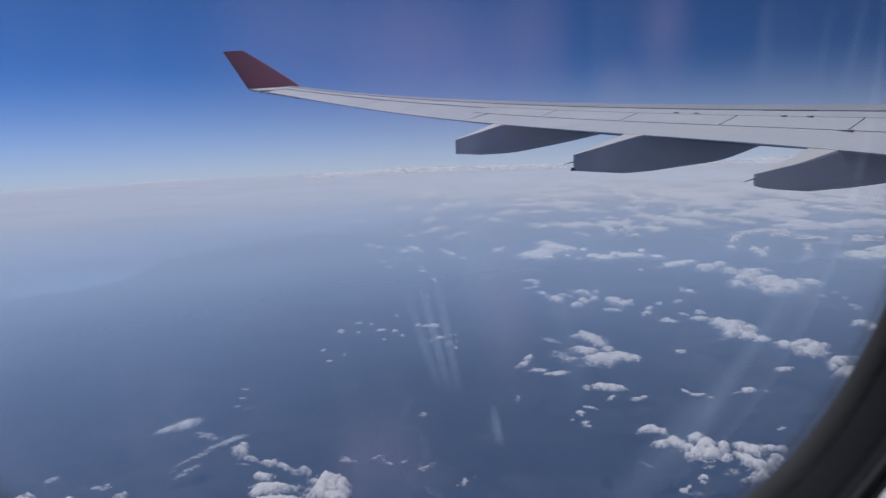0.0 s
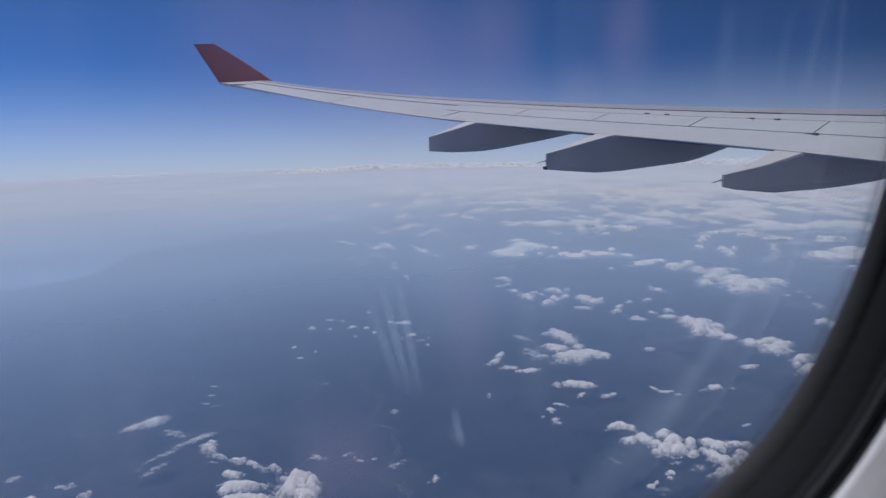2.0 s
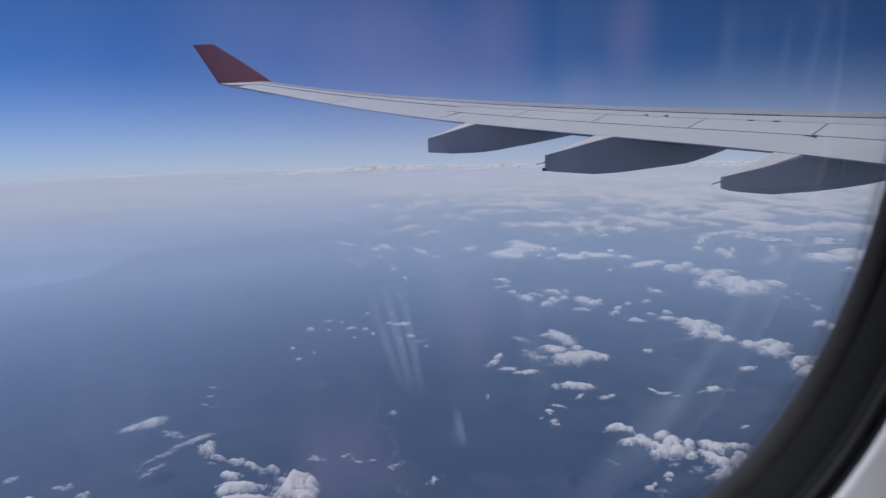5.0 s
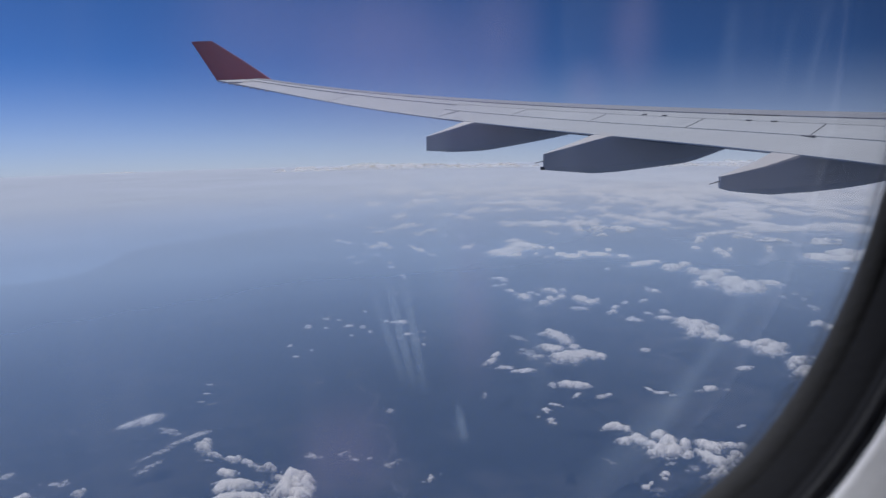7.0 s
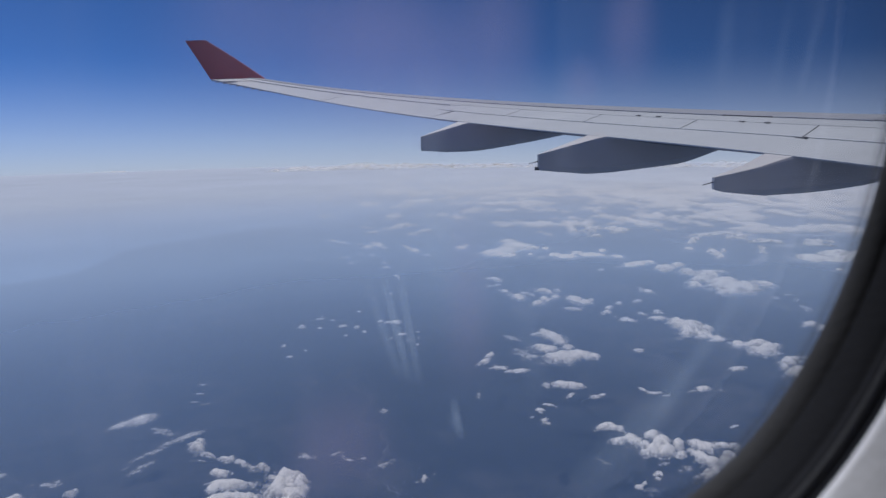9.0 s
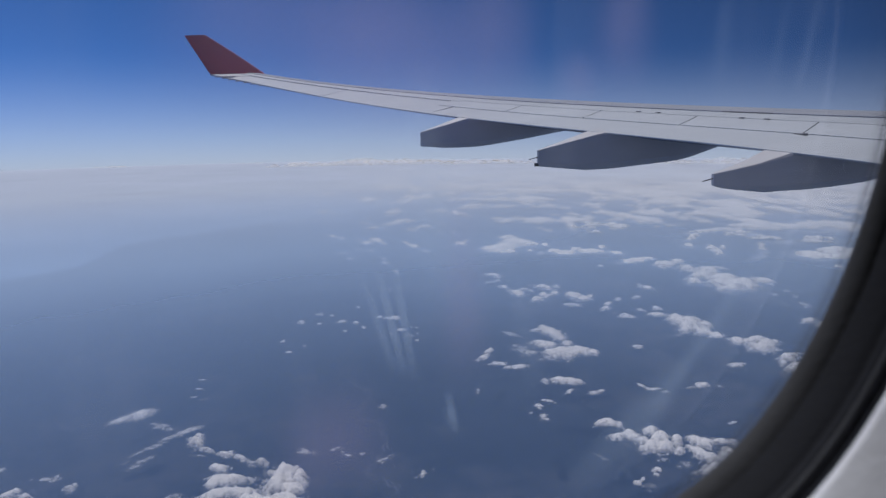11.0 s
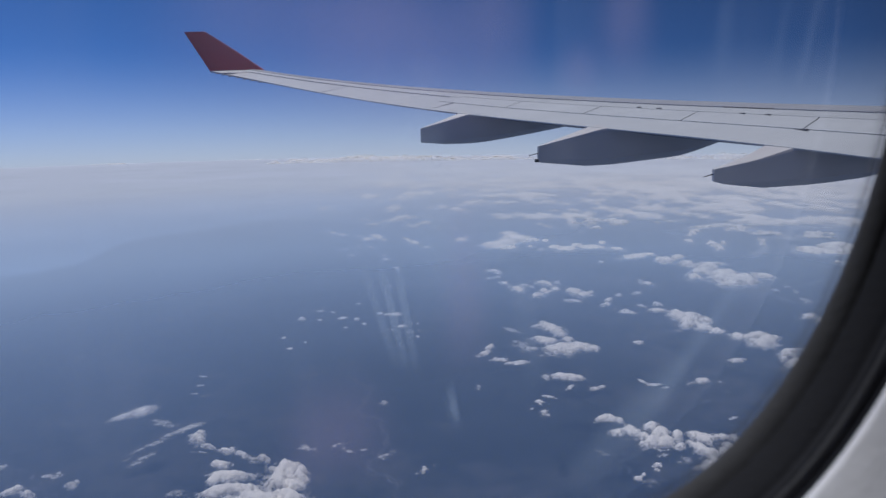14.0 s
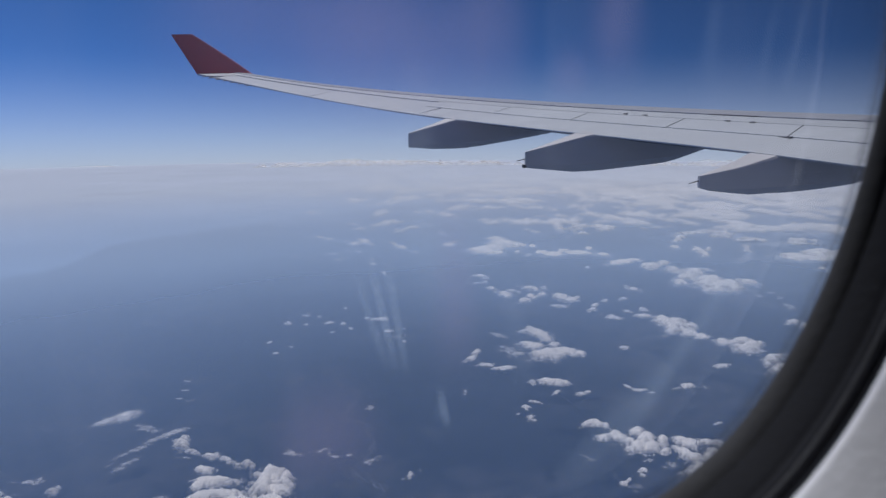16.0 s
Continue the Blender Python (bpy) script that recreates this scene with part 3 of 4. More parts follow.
cloud("wisp", 21.6, 812, (-5.3, 12.6, 38.4, 8.6, -67, 0.5, 0.4), (11.2, -10.5, 18.3, 7.9, -89, 0.5, 0.5))
cloud("wisp", 23.4, 726, (0, 4.4, 24.8, 4.5, -83, 0.6, 0.5))
cloud("cumulus", 23.9, 655, (-1.3, -3.6, 13.8, 7.3, -81, 2.2, 0.75), (4.2, 11.3, 10.2, 3.3, -90, 1.6, 0.6))
cloud("wisp", 19.3, 851, (0, 5.8, 16.3, 12.2, -74, 0.4, 0.32))
cloud("wisp", 16.4, 917, (0, 6.2, 18.8, 11.7, -80, 0.4, 0.28))
cloud("heap", 27.8, 642, (-5.2, -11.6, 24.3, 18.1, 52, 3.4, 0.95), (8, 14.2, 24.4, 16.9, -71, 3.4, 0.95), (-14.2, -21.6, 15.5, 11.2, -87, 2.6, 0.9), (18, 7.8, 14.1, 10.5, 87, 2.2, 0.8), (1.1, 46.2, 15.9, 11.2, -90, 2.2, 0.8), (-2.5, -30.5, 15.1, 13, -89, 2.6, 0.9))
cloud("puff", 30.0, 607, (-3.7, 8, 9, 4.5, 90, 1.3, 0.6), (4.7, -5.6, 7.5, 3.9, 89, 1.1, 0.75))
cloud("puff", 30.8, 647, (0, 1.2, 11.4, 4.6, -85, 1.6, 0.98))
cloud("cumulus", 34.0, 615, (-26.5, -1.7, 10.8, 6.9, 90, 1.9, 0.98), (-15.4, -9.6, 12.8, 11.2, 25, 2, 1.1), (5.3, 0.9, 16.8, 12.6, 16, 2.2, 1.1), (16.5, 24.3, 11.5, 4.5, 87, 1.9, 1.1), (28.3, -4.1, 11, 8.1, -73, 1.9, 0.98), (-7, 13.4, 9, 6, 86, 1.5, 0.78))
cloud("cumulus", 38.2, 582, (-2.8, -4.1, 15.3, 8.8, 58, 2.3, 1.1), (7.4, 10.8, 8.1, 6.8, 1, 1.2, 0.98))
cloud("puff", 35.4, 550, (-0, 2.9, 4.7, 2.5, 78, 0.7, 0.85))
cloud("heap", 44.5, 530, (-40.6, 33.5, 16.5, 7.5, -83, 2.9, 0.9), (-33.9, 47.3, 13.7, 5.7, 84, 2.2, 0.85), (-23.4, 25.6, 14.8, 6.8, -77, 2.5, 0.75), (-17.3, -20.2, 13.3, 6.7, -86, 2.9, 0.95), (-8.3, 19.6, 18.2, 10.3, -75, 3.2, 0.85), (-0.5, 33.2, 10.3, 7.4, -34, 1.4, 0.65), (3.9, -13.9, 23.4, 13.5, -85, 5, 1), (16.2, -19.5, 23, 11.8, 81, 5, 0.95), (29.3, -2, 12.9, 8.6, -73, 2.5, 0.9), (-11.6, -0.1, 14.5, 8.3, 83, 2.9, 0.85), (7.2, -32.7, 13.1, 8.6, 72, 2.9, 0.9))
cloud("puff", 38.9, 483, (1.1, -0.2, 7.4, 4.7, -70, 1.3, 0.8), (-3.4, 7, 4.3, 2.9, 79, 0.8, 0.6))
cloud("puff", 36.9, 442, (-0, 2.1, 4.1, 2.4, -89, 0.9, 0.75))
cloud("puff", 38.3, 449, (-0, 2.1, 5.2, 2.5, 67, 0.9, 0.75))
cloud("wisp", 48.4, 487, (-0, 3.4, 6.3, 4.2, 83, 0.3, 0.45))
cloud("wisp", 49.7, 490, (-3.6, 12.2, 5.1, 2.9, 79, 0.2, 0.4), (1.9, -1.2, 7.8, 3.2, 86, 0.4, 0.35))
cloud("puff", 26.6, 506, (-1, 4, 6.8, 5.8, 45, 1.1, 0.75), (2.8, -3.5, 4.6, 2.9, 89, 0.8, 0.6))
cloud("puff", 26.5, 484, (-2.5, 1.2, 6, 3.3, 26, 0.7, 0.6), (3.6, 4.6, 4.3, 3.2, 89, 0.8, 0.65))
cloud("cumulus", 28.4, 457, (-7.3, 10.6, 7.9, 3.6, -61, 1.3, 0.85), (1.2, -5.5, 10.7, 5.1, -65, 2, 0.95), (6.6, 6.2, 5, 3.8, 85, 1.1, 0.7))
cloud("cumulus", 30.6, 441, (-2.6, -5, 9.1, 4.6, 70, 1.9, 0.95), (1.7, 5.5, 9.2, 3.3, 89, 2.2, 0.95), (5.7, 6.3, 4.6, 2.5, 87, 1.1, 0.7))
cloud("cumulus", 30.7, 469, (-1.8, 3, 7.7, 5.6, -63, 1.6, 0.85), (3.5, -3.2, 6.3, 3.4, 88, 1.5, 0.8))
cloud("puff", 31.7, 459, (-0.5, -5.2, 8.8, 3.1, 82, 1.6, 0.85), (1, 14.9, 4.7, 3.1, 86, 0.9, 0.7))
cloud("puff", 29.7, 457, (0, 2.4, 4.4, 2.3, -71, 0.8, 0.6))
cloud("cumulus", 33.8, 446, (-3.3, 2.3, 10.3, 5.7, -71, 2.2, 0.9), (2.1, -4.2, 7.9, 4.9, 85, 1.9, 0.95), (6.7, 2.1, 5.8, 2.8, 87, 1.4, 0.6))
cloud("puff", 33.2, 423, (0, 2.1, 6.3, 3.8, 11, 0.8, 0.9))
cloud("puff", 35.9, 422, (-0.8, -2.9, 7.4, 2.8, 77, 1.4, 0.95), (1.2, 7.6, 6.8, 2.2, 77, 1.2, 0.9))
cloud("wisp", 36.6, 407, (-0, 3.1, 2.5, 1.9, 74, 0.1, 0.4))
cloud("puff", 37.6, 403, (0.4, 0.3, 4.7, 3.8, -10, 0.9, 0.85), (-0.9, 5.1, 4, 2.2, 85, 0.9, 0.75))
cloud("puff", 38.7, 418, (-0, 2.3, 3.4, 2.4, -66, 0.7, 0.75))
cloud("puff", 39.9, 425, (0, 1.9, 4.3, 2.9, -82, 0.9, 0.85))
cloud("heap", 42.4, 396, (-17, 15.2, 6.3, 5, 10, 1.3, 0.85), (-6.2, 7, 11.1, 5.7, -79, 2.8, 1), (1.6, -1.4, 16.4, 6.8, -81, 4.2, 1), (8.6, -1.2, 9.2, 4.5, -87, 2.5, 0.95), (7.4, -15.3, 7.2, 5.1, 63, 1.9, 0.9), (-1.8, -9.5, 9.8, 4.6, 86, 2.8, 0.95))
cloud("puff", 44.5, 377, (0.5, 2.3, 6.1, 4.1, 71, 1.5, 0.95), (-1.6, -2.8, 3.4, 2.3, 72, 0.9, 0.7))
cloud("heap", 47.6, 371, (-9.9, 1.3, 6.2, 4.4, 88, 1.8, 0.95), (-2.2, 4.8, 9.7, 5.6, 62, 2.4, 0.95), (4.1, -2, 10.5, 5.8, -83, 3.2, 0.95), (-0.1, -7, 6.9, 4.8, -78, 2.1, 0.85), (-3, -11.9, 4.2, 2, 85, 1.3, 0.6), (7.4, 4.5, 6.3, 3, 83, 1.8, 0.85))
cloud("heap", 50.0, 346, (-1, 7.9, 10, 4.4, 68, 2.5, 0.95), (2, -7.5, 9.2, 4.6, 70, 2.7, 0.95), (-3.6, -2.8, 5.4, 2.7, 83, 1.7, 0.8))
cloud("puff", 51.0, 428, (-0, 1, 6.7, 4.2, 66, 1.4, 0.7))
cloud("wisp", 50.6, 464, (0, 3, 8.6, 4.4, -83, 0.5, 0.5))
cloud("puff", 51.8, 421, (0, 0.6, 6.9, 3.6, 80, 1.6, 0.8))
cloud("heap", 31.4, 363, (-0.3, 1.9, 8.6, 6.1, -53, 2.1, 0.9), (-8.1, 3.7, 3.8, 3.5, 56, 1, 0.7), (4.7, -7.3, 8.7, 3.6, -81, 2.3, 0.85), (-3.6, 9.2, 4.8, 3.1, 87, 1.3, 0.7))
cloud("heap", 32.3, 334, (-10.4, 8.2, 6.6, 5.6, 77, 1.9, 1), (-6.4, 6.3, 5.7, 4.5, 81, 1.7, 1), (-0.5, -5.4, 10.4, 7.9, 46, 2.9, 1), (9.1, 0.3, 8.4, 6.7, 23, 2.2, 1), (15, -1.3, 4.3, 3.7, -76, 1.3, 0.95), (-14.3, -7.7, 6.3, 3.1, 54, 1.3, 0.6), (3.7, 10.7, 5, 3.4, 83, 1.4, 0.7))
cloud("wisp", 28.9, 332, (-1.2, 3.4, 6, 4.8, -68, 0.4, 0.45), (2.1, 0.1, 4.9, 3.3, 86, 0.3, 0.5))
cloud("wisp", 27.9, 357, (0.8, 2, 5.8, 2.9, -49, 0.2, 0.5), (-3.2, 5.1, 2.4, 1.8, 88, 0.2, 0.3))
cloud("cumulus", 25.9, 323, (-1.2, -3, 5.2, 2.3, 63, 1.3, 0.95), (1.6, 6.4, 5.8, 1.7, 75, 1.3, 0.9))
cloud("puff", 27.0, 310, (0, 1.4, 3.6, 2.9, 32, 0.9, 0.95))
cloud("cumulus", 28.5, 306, (1, 1.8, 5.3, 2.5, 12, 0.9, 1), (-3.2, 0.4, 2.3, 1.7, 7, 0.6, 0.9))
cloud("puff", 38.6, 346, (-0, 1.7, 2.9, 2.4, 88, 0.8, 0.9))
cloud("puff", 46.1, 332, (0.6, 2.1, 4.5, 2.1, 51, 0.9, 0.85), (-2.5, -0.2, 1.8, 1.3, 59, 0.5, 0.5))
cloud("wisp", 41.7, 349, (-0, 2.7, 1.8, 1, 82, 0.1, 0.35))
cloud("cumulus", 32.9, 291, (-3.9, 1.4, 3.7, 3.1, 72, 1.4, 1), (0.5, 0.5, 4.5, 3.9, 35, 1.6, 1), (4.8, 0.2, 3.1, 2.3, 77, 1.2, 0.75))
cloud("puff", 33.1, 279, (-0, 1.4, 3.3, 1.2, 67, 0.8, 0.85))
cloud("wisp", 31.0, 289, (0, 2, 3.8, 1.7, -89, 0.3, 0.6))
cloud("puff", 35.4, 280, (-1.2, 0.5, 2.7, 1.7, 42, 0.7, 0.8), (1.5, 3, 2.6, 1.4, 46, 0.6, 0.7))
cloud("puff", 39.2, 290, (-1.1, 2.8, 3.1, 1.2, -58, 0.6, 0.7), (1.4, 0.3, 1.9, 1.5, -32, 0.5, 0.6))
cloud("puff", 40.3, 288, (-1.4, 2.3, 3.3, 1.6, 34, 0.6, 0.75), (3.1, 0.5, 1.8, 1.2, 10, 0.4, 0.5))
cloud("cumulus", 43.5, 299, (1.3, 1.8, 4.3, 2.2, 48, 1.1, 0.95), (-2.9, -1.8, 2.8, 1.2, 43, 0.6, 0.65), (-0.5, 2.9, 2.4, 1.7, 52, 0.8, 0.8))
cloud("wisp", 44.9, 300, (0, 2.2, 2.3, 1.9, 72, 0.2, 0.4))
cloud("puff", 30.5, 261, (0, 1.3, 2.4, 1.6, -68, 0.8, 0.75))
cloud("puff", 31.0, 251, (-0.3, 1.5, 3.5, 1.6, -84, 1.2, 0.65), (1, -0.7, 1.4, 1.2, 68, 0.5, 0.55))
cloud("wisp", 29.8, 254, (0, 1.9, 1.7, 1.1, 62, 0.1, 0.4))
cloud("puff", 31.2, 267, (-0, 1.7, 2.8, 1.3, -23, 0.5, 0.6))
cloud("wisp", 25.2, 275, (0, 2, 3.4, 1.3, 83, 0.2, 0.4))
cloud("heap", 36.5, 250, (-2.3, 0.6, 4.3, 2.7, 42, 1.4, 1), (0.7, 1.3, 3.7, 3.1, -20, 1.4, 1), (3.8, -0.4, 2.9, 1.7, -79, 1.2, 0.7))
cloud("heap", 40.0, 239, (-11.8, 0.2, 4, 2.5, 43, 1.3, 0.95), (-8.1, 3.5, 3.6, 2.9, 59, 1.5, 1), (-6.4, 1.1, 3.3, 2.3, 80, 1.5, 0.9), (-3.1, -0.5, 3.7, 2.6, 77, 1.7, 0.9), (-0.6, 8.3, 4.1, 3.1, 65, 1.7, 1), (2.9, 2.8, 5.4, 3.3, 80, 2.5, 1), (-0.2, -4.8, 5.1, 3.3, 66, 2.3, 1), (4.4, -3.9, 4.9, 3.5, 69, 2.3, 1), (8.5, 1.8, 4.8, 2, 85, 2.3, 0.95), (8.6, -5.5, 3.1, 1.8, 80, 1.5, 0.95))
cloud("heap", 44.6, 236, (-5, 8.3, 4, 3.7, -18, 1.7, 1), (-1.4, 6.6, 5, 3.5, 45, 1.9, 1), (3.2, 10.4, 4.1, 2.5, 36, 1.3, 0.85), (6.9, 11, 2.8, 1.9, 59, 1.1, 0.65), (-3.3, -1.7, 4.2, 2.8, -69, 1.9, 0.95), (0.2, -4, 4.5, 3.1, 63, 2.1, 0.95), (0.9, -11.4, 4.8, 2.6, 69, 2.2, 0.85), (-1.2, -14.9, 2.6, 1.8, 65, 1.3, 0.7), (4.2, -3, 3.4, 2, 79, 1.7, 0.7), (-6.3, 1.4, 3.2, 1.6, -64, 1.1, 0.7), (5.1, 2.7, 4.1, 2.6, 72, 1.9, 0.7))
cloud("wisp", 43.1, 221, (-1.4, 3.8, 3.1, 2, 77, 0.3, 0.4), (1.8, -1.5, 3.2, 1.3, 87, 0.4, 0.35))
cloud("puff", 40.6, 216, (0.1, 2.2, 1.9, 1.4, 64, 0.8, 0.7), (-0.2, -0.9, 1.5, 1, 78, 0.7, 0.6))
cloud("puff", 39.2, 208, (-0.4, 0.1, 2.3, 1.2, 57, 0.8, 0.85), (0.8, 3, 1.8, 0.8, 73, 0.7, 0.8))
cloud("wisp", 35.7, 222, (0, 1.7, 3.4, 1.3, -45, 0.2, 0.28))
cloud("wisp", 40.9, 224, (-0, 1.7, 2.8, 1.2, 33, 0.2, 0.35))
cloud("wisp", 46.1, 263, (0, 2, 2.7, 0.9, 51, 0.1, 0.6))
cloud("wisp", 40.0, 205, (0, 1.4, 3.1, 2.3, 66, 0.4, 0.2))
cloud("wisp", 37.9, 233, (-0, 1.8, 1.2, 0.8, 25, 0.1, 0.4))
cloud("wisp", 46.9, 214, (0, 1.4, 3.9, 2.7, 56, 0.4, 0.5))
cloud("wisp", 10.1, 227, (0.4, 1.2, 3.1, 1.5, -39, 0.2, 0.55), (-1.1, 3.3, 1.5, 1.1, -38, 0.1, 0.4))
cloud("wisp", 13.0, 226, (-0.7, 2.8, 2, 1.6, 25, 0.2, 0.42), (1.2, -0.1, 2.4, 0.7, -62, 0.1, 0.4))
cloud("wisp", 14.3, 221, (-1.6, 1.6, 2.5, 0.9, -29, 0.1, 0.4), (3, 2, 1.5, 0.8, 1, 0.1, 0.45))
cloud("wisp", 16.9, 216, (0.7, 2.4, 3, 1.3, 35, 0.2, 0.42), (-1, 0.5, 1.9, 1.5, -79, 0.2, 0.35))
cloud("wisp", 16.9, 261, (0, 1.9, 2.2, 1.7, -68, 0.2, 0.45))
cloud("cumulus", 20.2, 205, (0.5, 1.2, 1.7, 1.2, 49, 0.8, 0.8), (-1.5, -0.5, 1.6, 0.6, 29, 0.4, 0.5), (0.7, 3.2, 1.1, 0.7, -89, 0.6, 0.6))
cloud("wisp", 21.2, 208, (0, 1.6, 0.7, 0.6, -87, 0.1, 0.4))
cloud("cumulus", 32.8, 803, (-1.9, 11.9, 40.1, 6.5, -83, 3.8, 0.78), (3.1, -35, 36, 6.5, -87, 4.8, 0.78), (-6.8, 45.3, 16.4, 4.7, -90, 1.9, 0.65))
cloud("wisp", 33.8, 706, (0, 5, 10.6, 2.8, 90, 0.3, 0.52))
cloud("cumulus", 38.2, 846, (2.2, 13.3, 32, 22.4, -35, 3, 0.78), (-26.4, -11.4, 27.4, 13.9, 57, 2.5, 0.59), (21, -14.1, 19.7, 15.5, 68, 2.5, 0.65), (5.4, -14.9, 17.3, 14.4, 38, 2, 0.72))
cloud("cumulus", 43.1, 742, (2, 22.9, 27.9, 11.2, 50, 2.2, 0.65), (-8.2, -20.8, 35.6, 5.4, 82, 3.6, 0.78), (-13.1, -73.3, 15.7, 5.8, -80, 2.7, 0.72), (18.6, 41.9, 16, 11.7, 40, 1.8, 0.59))
cloud("cumulus", 44.2, 652, (-4.2, 4.9, 20.9, 4.9, -83, 3.1, 0.78), (1.6, -14.9, 20.7, 5.2, -82, 3.1, 0.78), (5.2, 13.1, 14.1, 3.3, 89, 2.4, 0.65))
cloud("wisp", 46.7, 754, (0, 4.5, 25.4, 17.8, -24, 0.6, 0.59))
cloud("wisp", 47.3, 651, (0.9, 17.8, 38.9, 5.3, 90, 1.5, 0.52), (-1.7, -28, 16.5, 5.2, 75, 0.5, 0.59))
cloud("wisp", 49.0, 716, (0, 4.3, 17.8, 15.5, -43, 0.6, 0.52))
cloud("heap", 52.1, 672, (-18.3, -18.6, 20.3, 15.7, 86, 3.6, 1.04), (-0, 7.4, 29.1, 13.4, 70, 4, 1.1), (6.4, -17.4, 20.1, 12.6, 63, 3.1, 1.04), (16.6, 7.8, 26.9, 9.7, 85, 4.5, 1.04))
cloud("wisp", 50.4, 795, (-0, 5.1, 26.5, 14.2, 34, 0.5, 0.52))
cloud("wisp", 52.4, 816, (-0, 4.7, 34.1, 11.2, 64, 0.7, 0.65))
cloud("puff", 52.6, 606, (0, 1.8, 7.7, 5.2, 89, 1.3, 0.72))


def cloud_field(name, az0, az1, r0, r1, nr, na, seed, cover, h, grain, label, dense=2.0):
    """A far field of broken cloud: more cover with distance."""
    tab = lattice(seed)
    A, T = np.meshgrid(np.radians(np.linspace(az0, az1, na)), np.linspace(0, 1, nr), indexing="ij")
    Rr = r0 * (r1 / r0) ** T
    x, y = Rr * np.sin(A), Rr * np.cos(A)
    c, s = math.cos(0.45), math.sin(0.45)
    u, v = (c * x - s * y) / grain, (s * x + c * y) / (grain * 1.7)
    n1, puffs = fbm(u + 9, v + 4, tab, 7, 0.62), fbm(u * 3.1, v * 3.1, tab, 4, 0.5, True)
    edge = np.clip(8 * np.minimum((A - A.min()) / (A.max() - A.min()), 1 - (A - A.min()) / (A.max() - A.min())), 0, 1)
    f = (n1 - 1 + cover(T, (A - A.min()) / (A.max() - A.min()))) * 4 - (1 - edge) * 0.6
    z = -HEIGHT + 19 - Rr * Rr / (2 * RADIUS) + h * np.clip(f, 0, 1.2) ** 0.7 * (0.4 + 0.9 * puffs)
    ob = new(name, sheet(name, x, y, z, None, np.clip(f * dense, 0, 0.65 * dense), f > -0.02))
    return tagged(ob, label, "clouds", kind="stuff")


def cloud_bank(name, az0, az1, r0, r1, na, nr, seed, h, tower, thick, label):
    """A far row of cumulus towers with bulging heads, higher here and lower there."""
    tab = lattice(seed)
    A, Rr = np.meshgrid(np.radians(np.linspace(az0, az1, na)), np.linspace(r0, r1, nr), indexing="ij")
    x, y = Rr * np.sin(A), Rr * np.cos(A)
    arc = A * 0.5 * (r0 + r1)
    n1 = fbm(arc / (tower * 6) + 3, Rr / (tower * 9), tab, 4, 0.55)
    p1 = np.sqrt(np.clip(1 - (worley(arc / tower + 31, Rr / (tower * 1.6), seed) / 0.85) ** 2, 0, 1))
    p2 = np.sqrt(np.clip(1 - (worley(arc / (0.4 * tower) + 11, Rr / (0.7 * tower), seed + 1) / 0.85) ** 2, 0, 1))
    side = np.clip(7 * np.minimum((A - A.min()), A.max() - A) / (A.max() - A.min()), 0, 1)
    ends = np.clip(4 * np.minimum(Rr - r0, r1 - Rr) / (r1 - r0), 0, 1)
    f = (n1 - 0.20) * 3.0 * side - (1 - ends) * 0.8
    rim = np.clip(1.5 * f, 0, 1)
    z = -HEIGHT + 19 - Rr * Rr / (2 * RADIUS) + h * rim * (0.30 + np.clip(n1 * 1.8 - 0.45, 0, 1) * (0.7 * p1 + 0.35 * p2))
    ob = new(name, sheet(name, x, y, z, None, np.clip((f + 0.05) * 2, 0, 1) * thick, f > -0.05))
    return tagged(ob, label, "clouds", kind="stuff")


cloud_field("cloud_field", 12, 75, 720, 3900, 320, 640, 5, lambda t, a: 0.465 + 0.20 * t + 0.16 * np.clip(a * 1.6, 0, 1) * np.clip(t * 4, 0, 1), 5.0, 30, "far broken field of low white cloud", 1.3)
cloud_bank("cloud_bank", 5, 62, 2230, 2400, 1000, 14, 8, 31.0, 15.0, 0.24, "bank of cumulus towers along the horizon")
cloud_bank("cloud_bank", -7, 13, 3150, 3500, 420, 16, 23, 13.0, 26.0, 0.30, "thin low band of white cloud at the hazy horizon")


# ---- wing ----
TIP, TE_X, TE_SWEEP, LE_X, LE_SWEEP = 27.0, 2.104, 0.40, 4.12, 0.61


def te_z(y):
    s = max(y, 7.0) / TIP
    z = (((-11.0582 * s + 28.85) * s - 24.9378) * s + 11.3963) * s - 2.4152
    return z + min(0, y - 7.0) * 0.11


def crest_z(y):
    s = max(y, 7.0) / TIP
    z = (((2.4183 * s - 4.7971) * s + 5.2472) * s - 0.9358) * s - 0.0189
    return z + min(0, y - 7.0) * 0.05


def surf(y, u, lift=0.0):
    """The upper surface: u is 0 at the trailing edge, 1 at the crest behind the leading edge."""
    xt, xl = TE_X + (TIP - y) * TE_SWEEP, LE_X + (TIP - y) * LE_SWEEP
    xc = xl - 0.15 * (xl - xt)
    zt, zc = te_z(y), crest_z(y)
    c = xl - xt
    if u <= 1:
        return Vector((xt + (xc - xt) * u, y, zt + (zc - zt) * u + lift))
    k = u - 1  # over the nose, 1 to 2
    return Vector((xc + 0.15 * c * math.sin(k * math.pi / 2), y, zc + lift - 0.055 * c * (1 - math.cos(k * math.pi / 2))))


wing = tagged(new("aircraft_wing"), "pale grey airliner wing with a red upturned winglet", "wing")
wing.location = surf(4.0, 0.5)
bpy.context.view_layer.update()
WING_INV = Matrix.Translation(-wing.location)


def local(verts):
    return [WING_INV @ Vector(v) for v in verts]


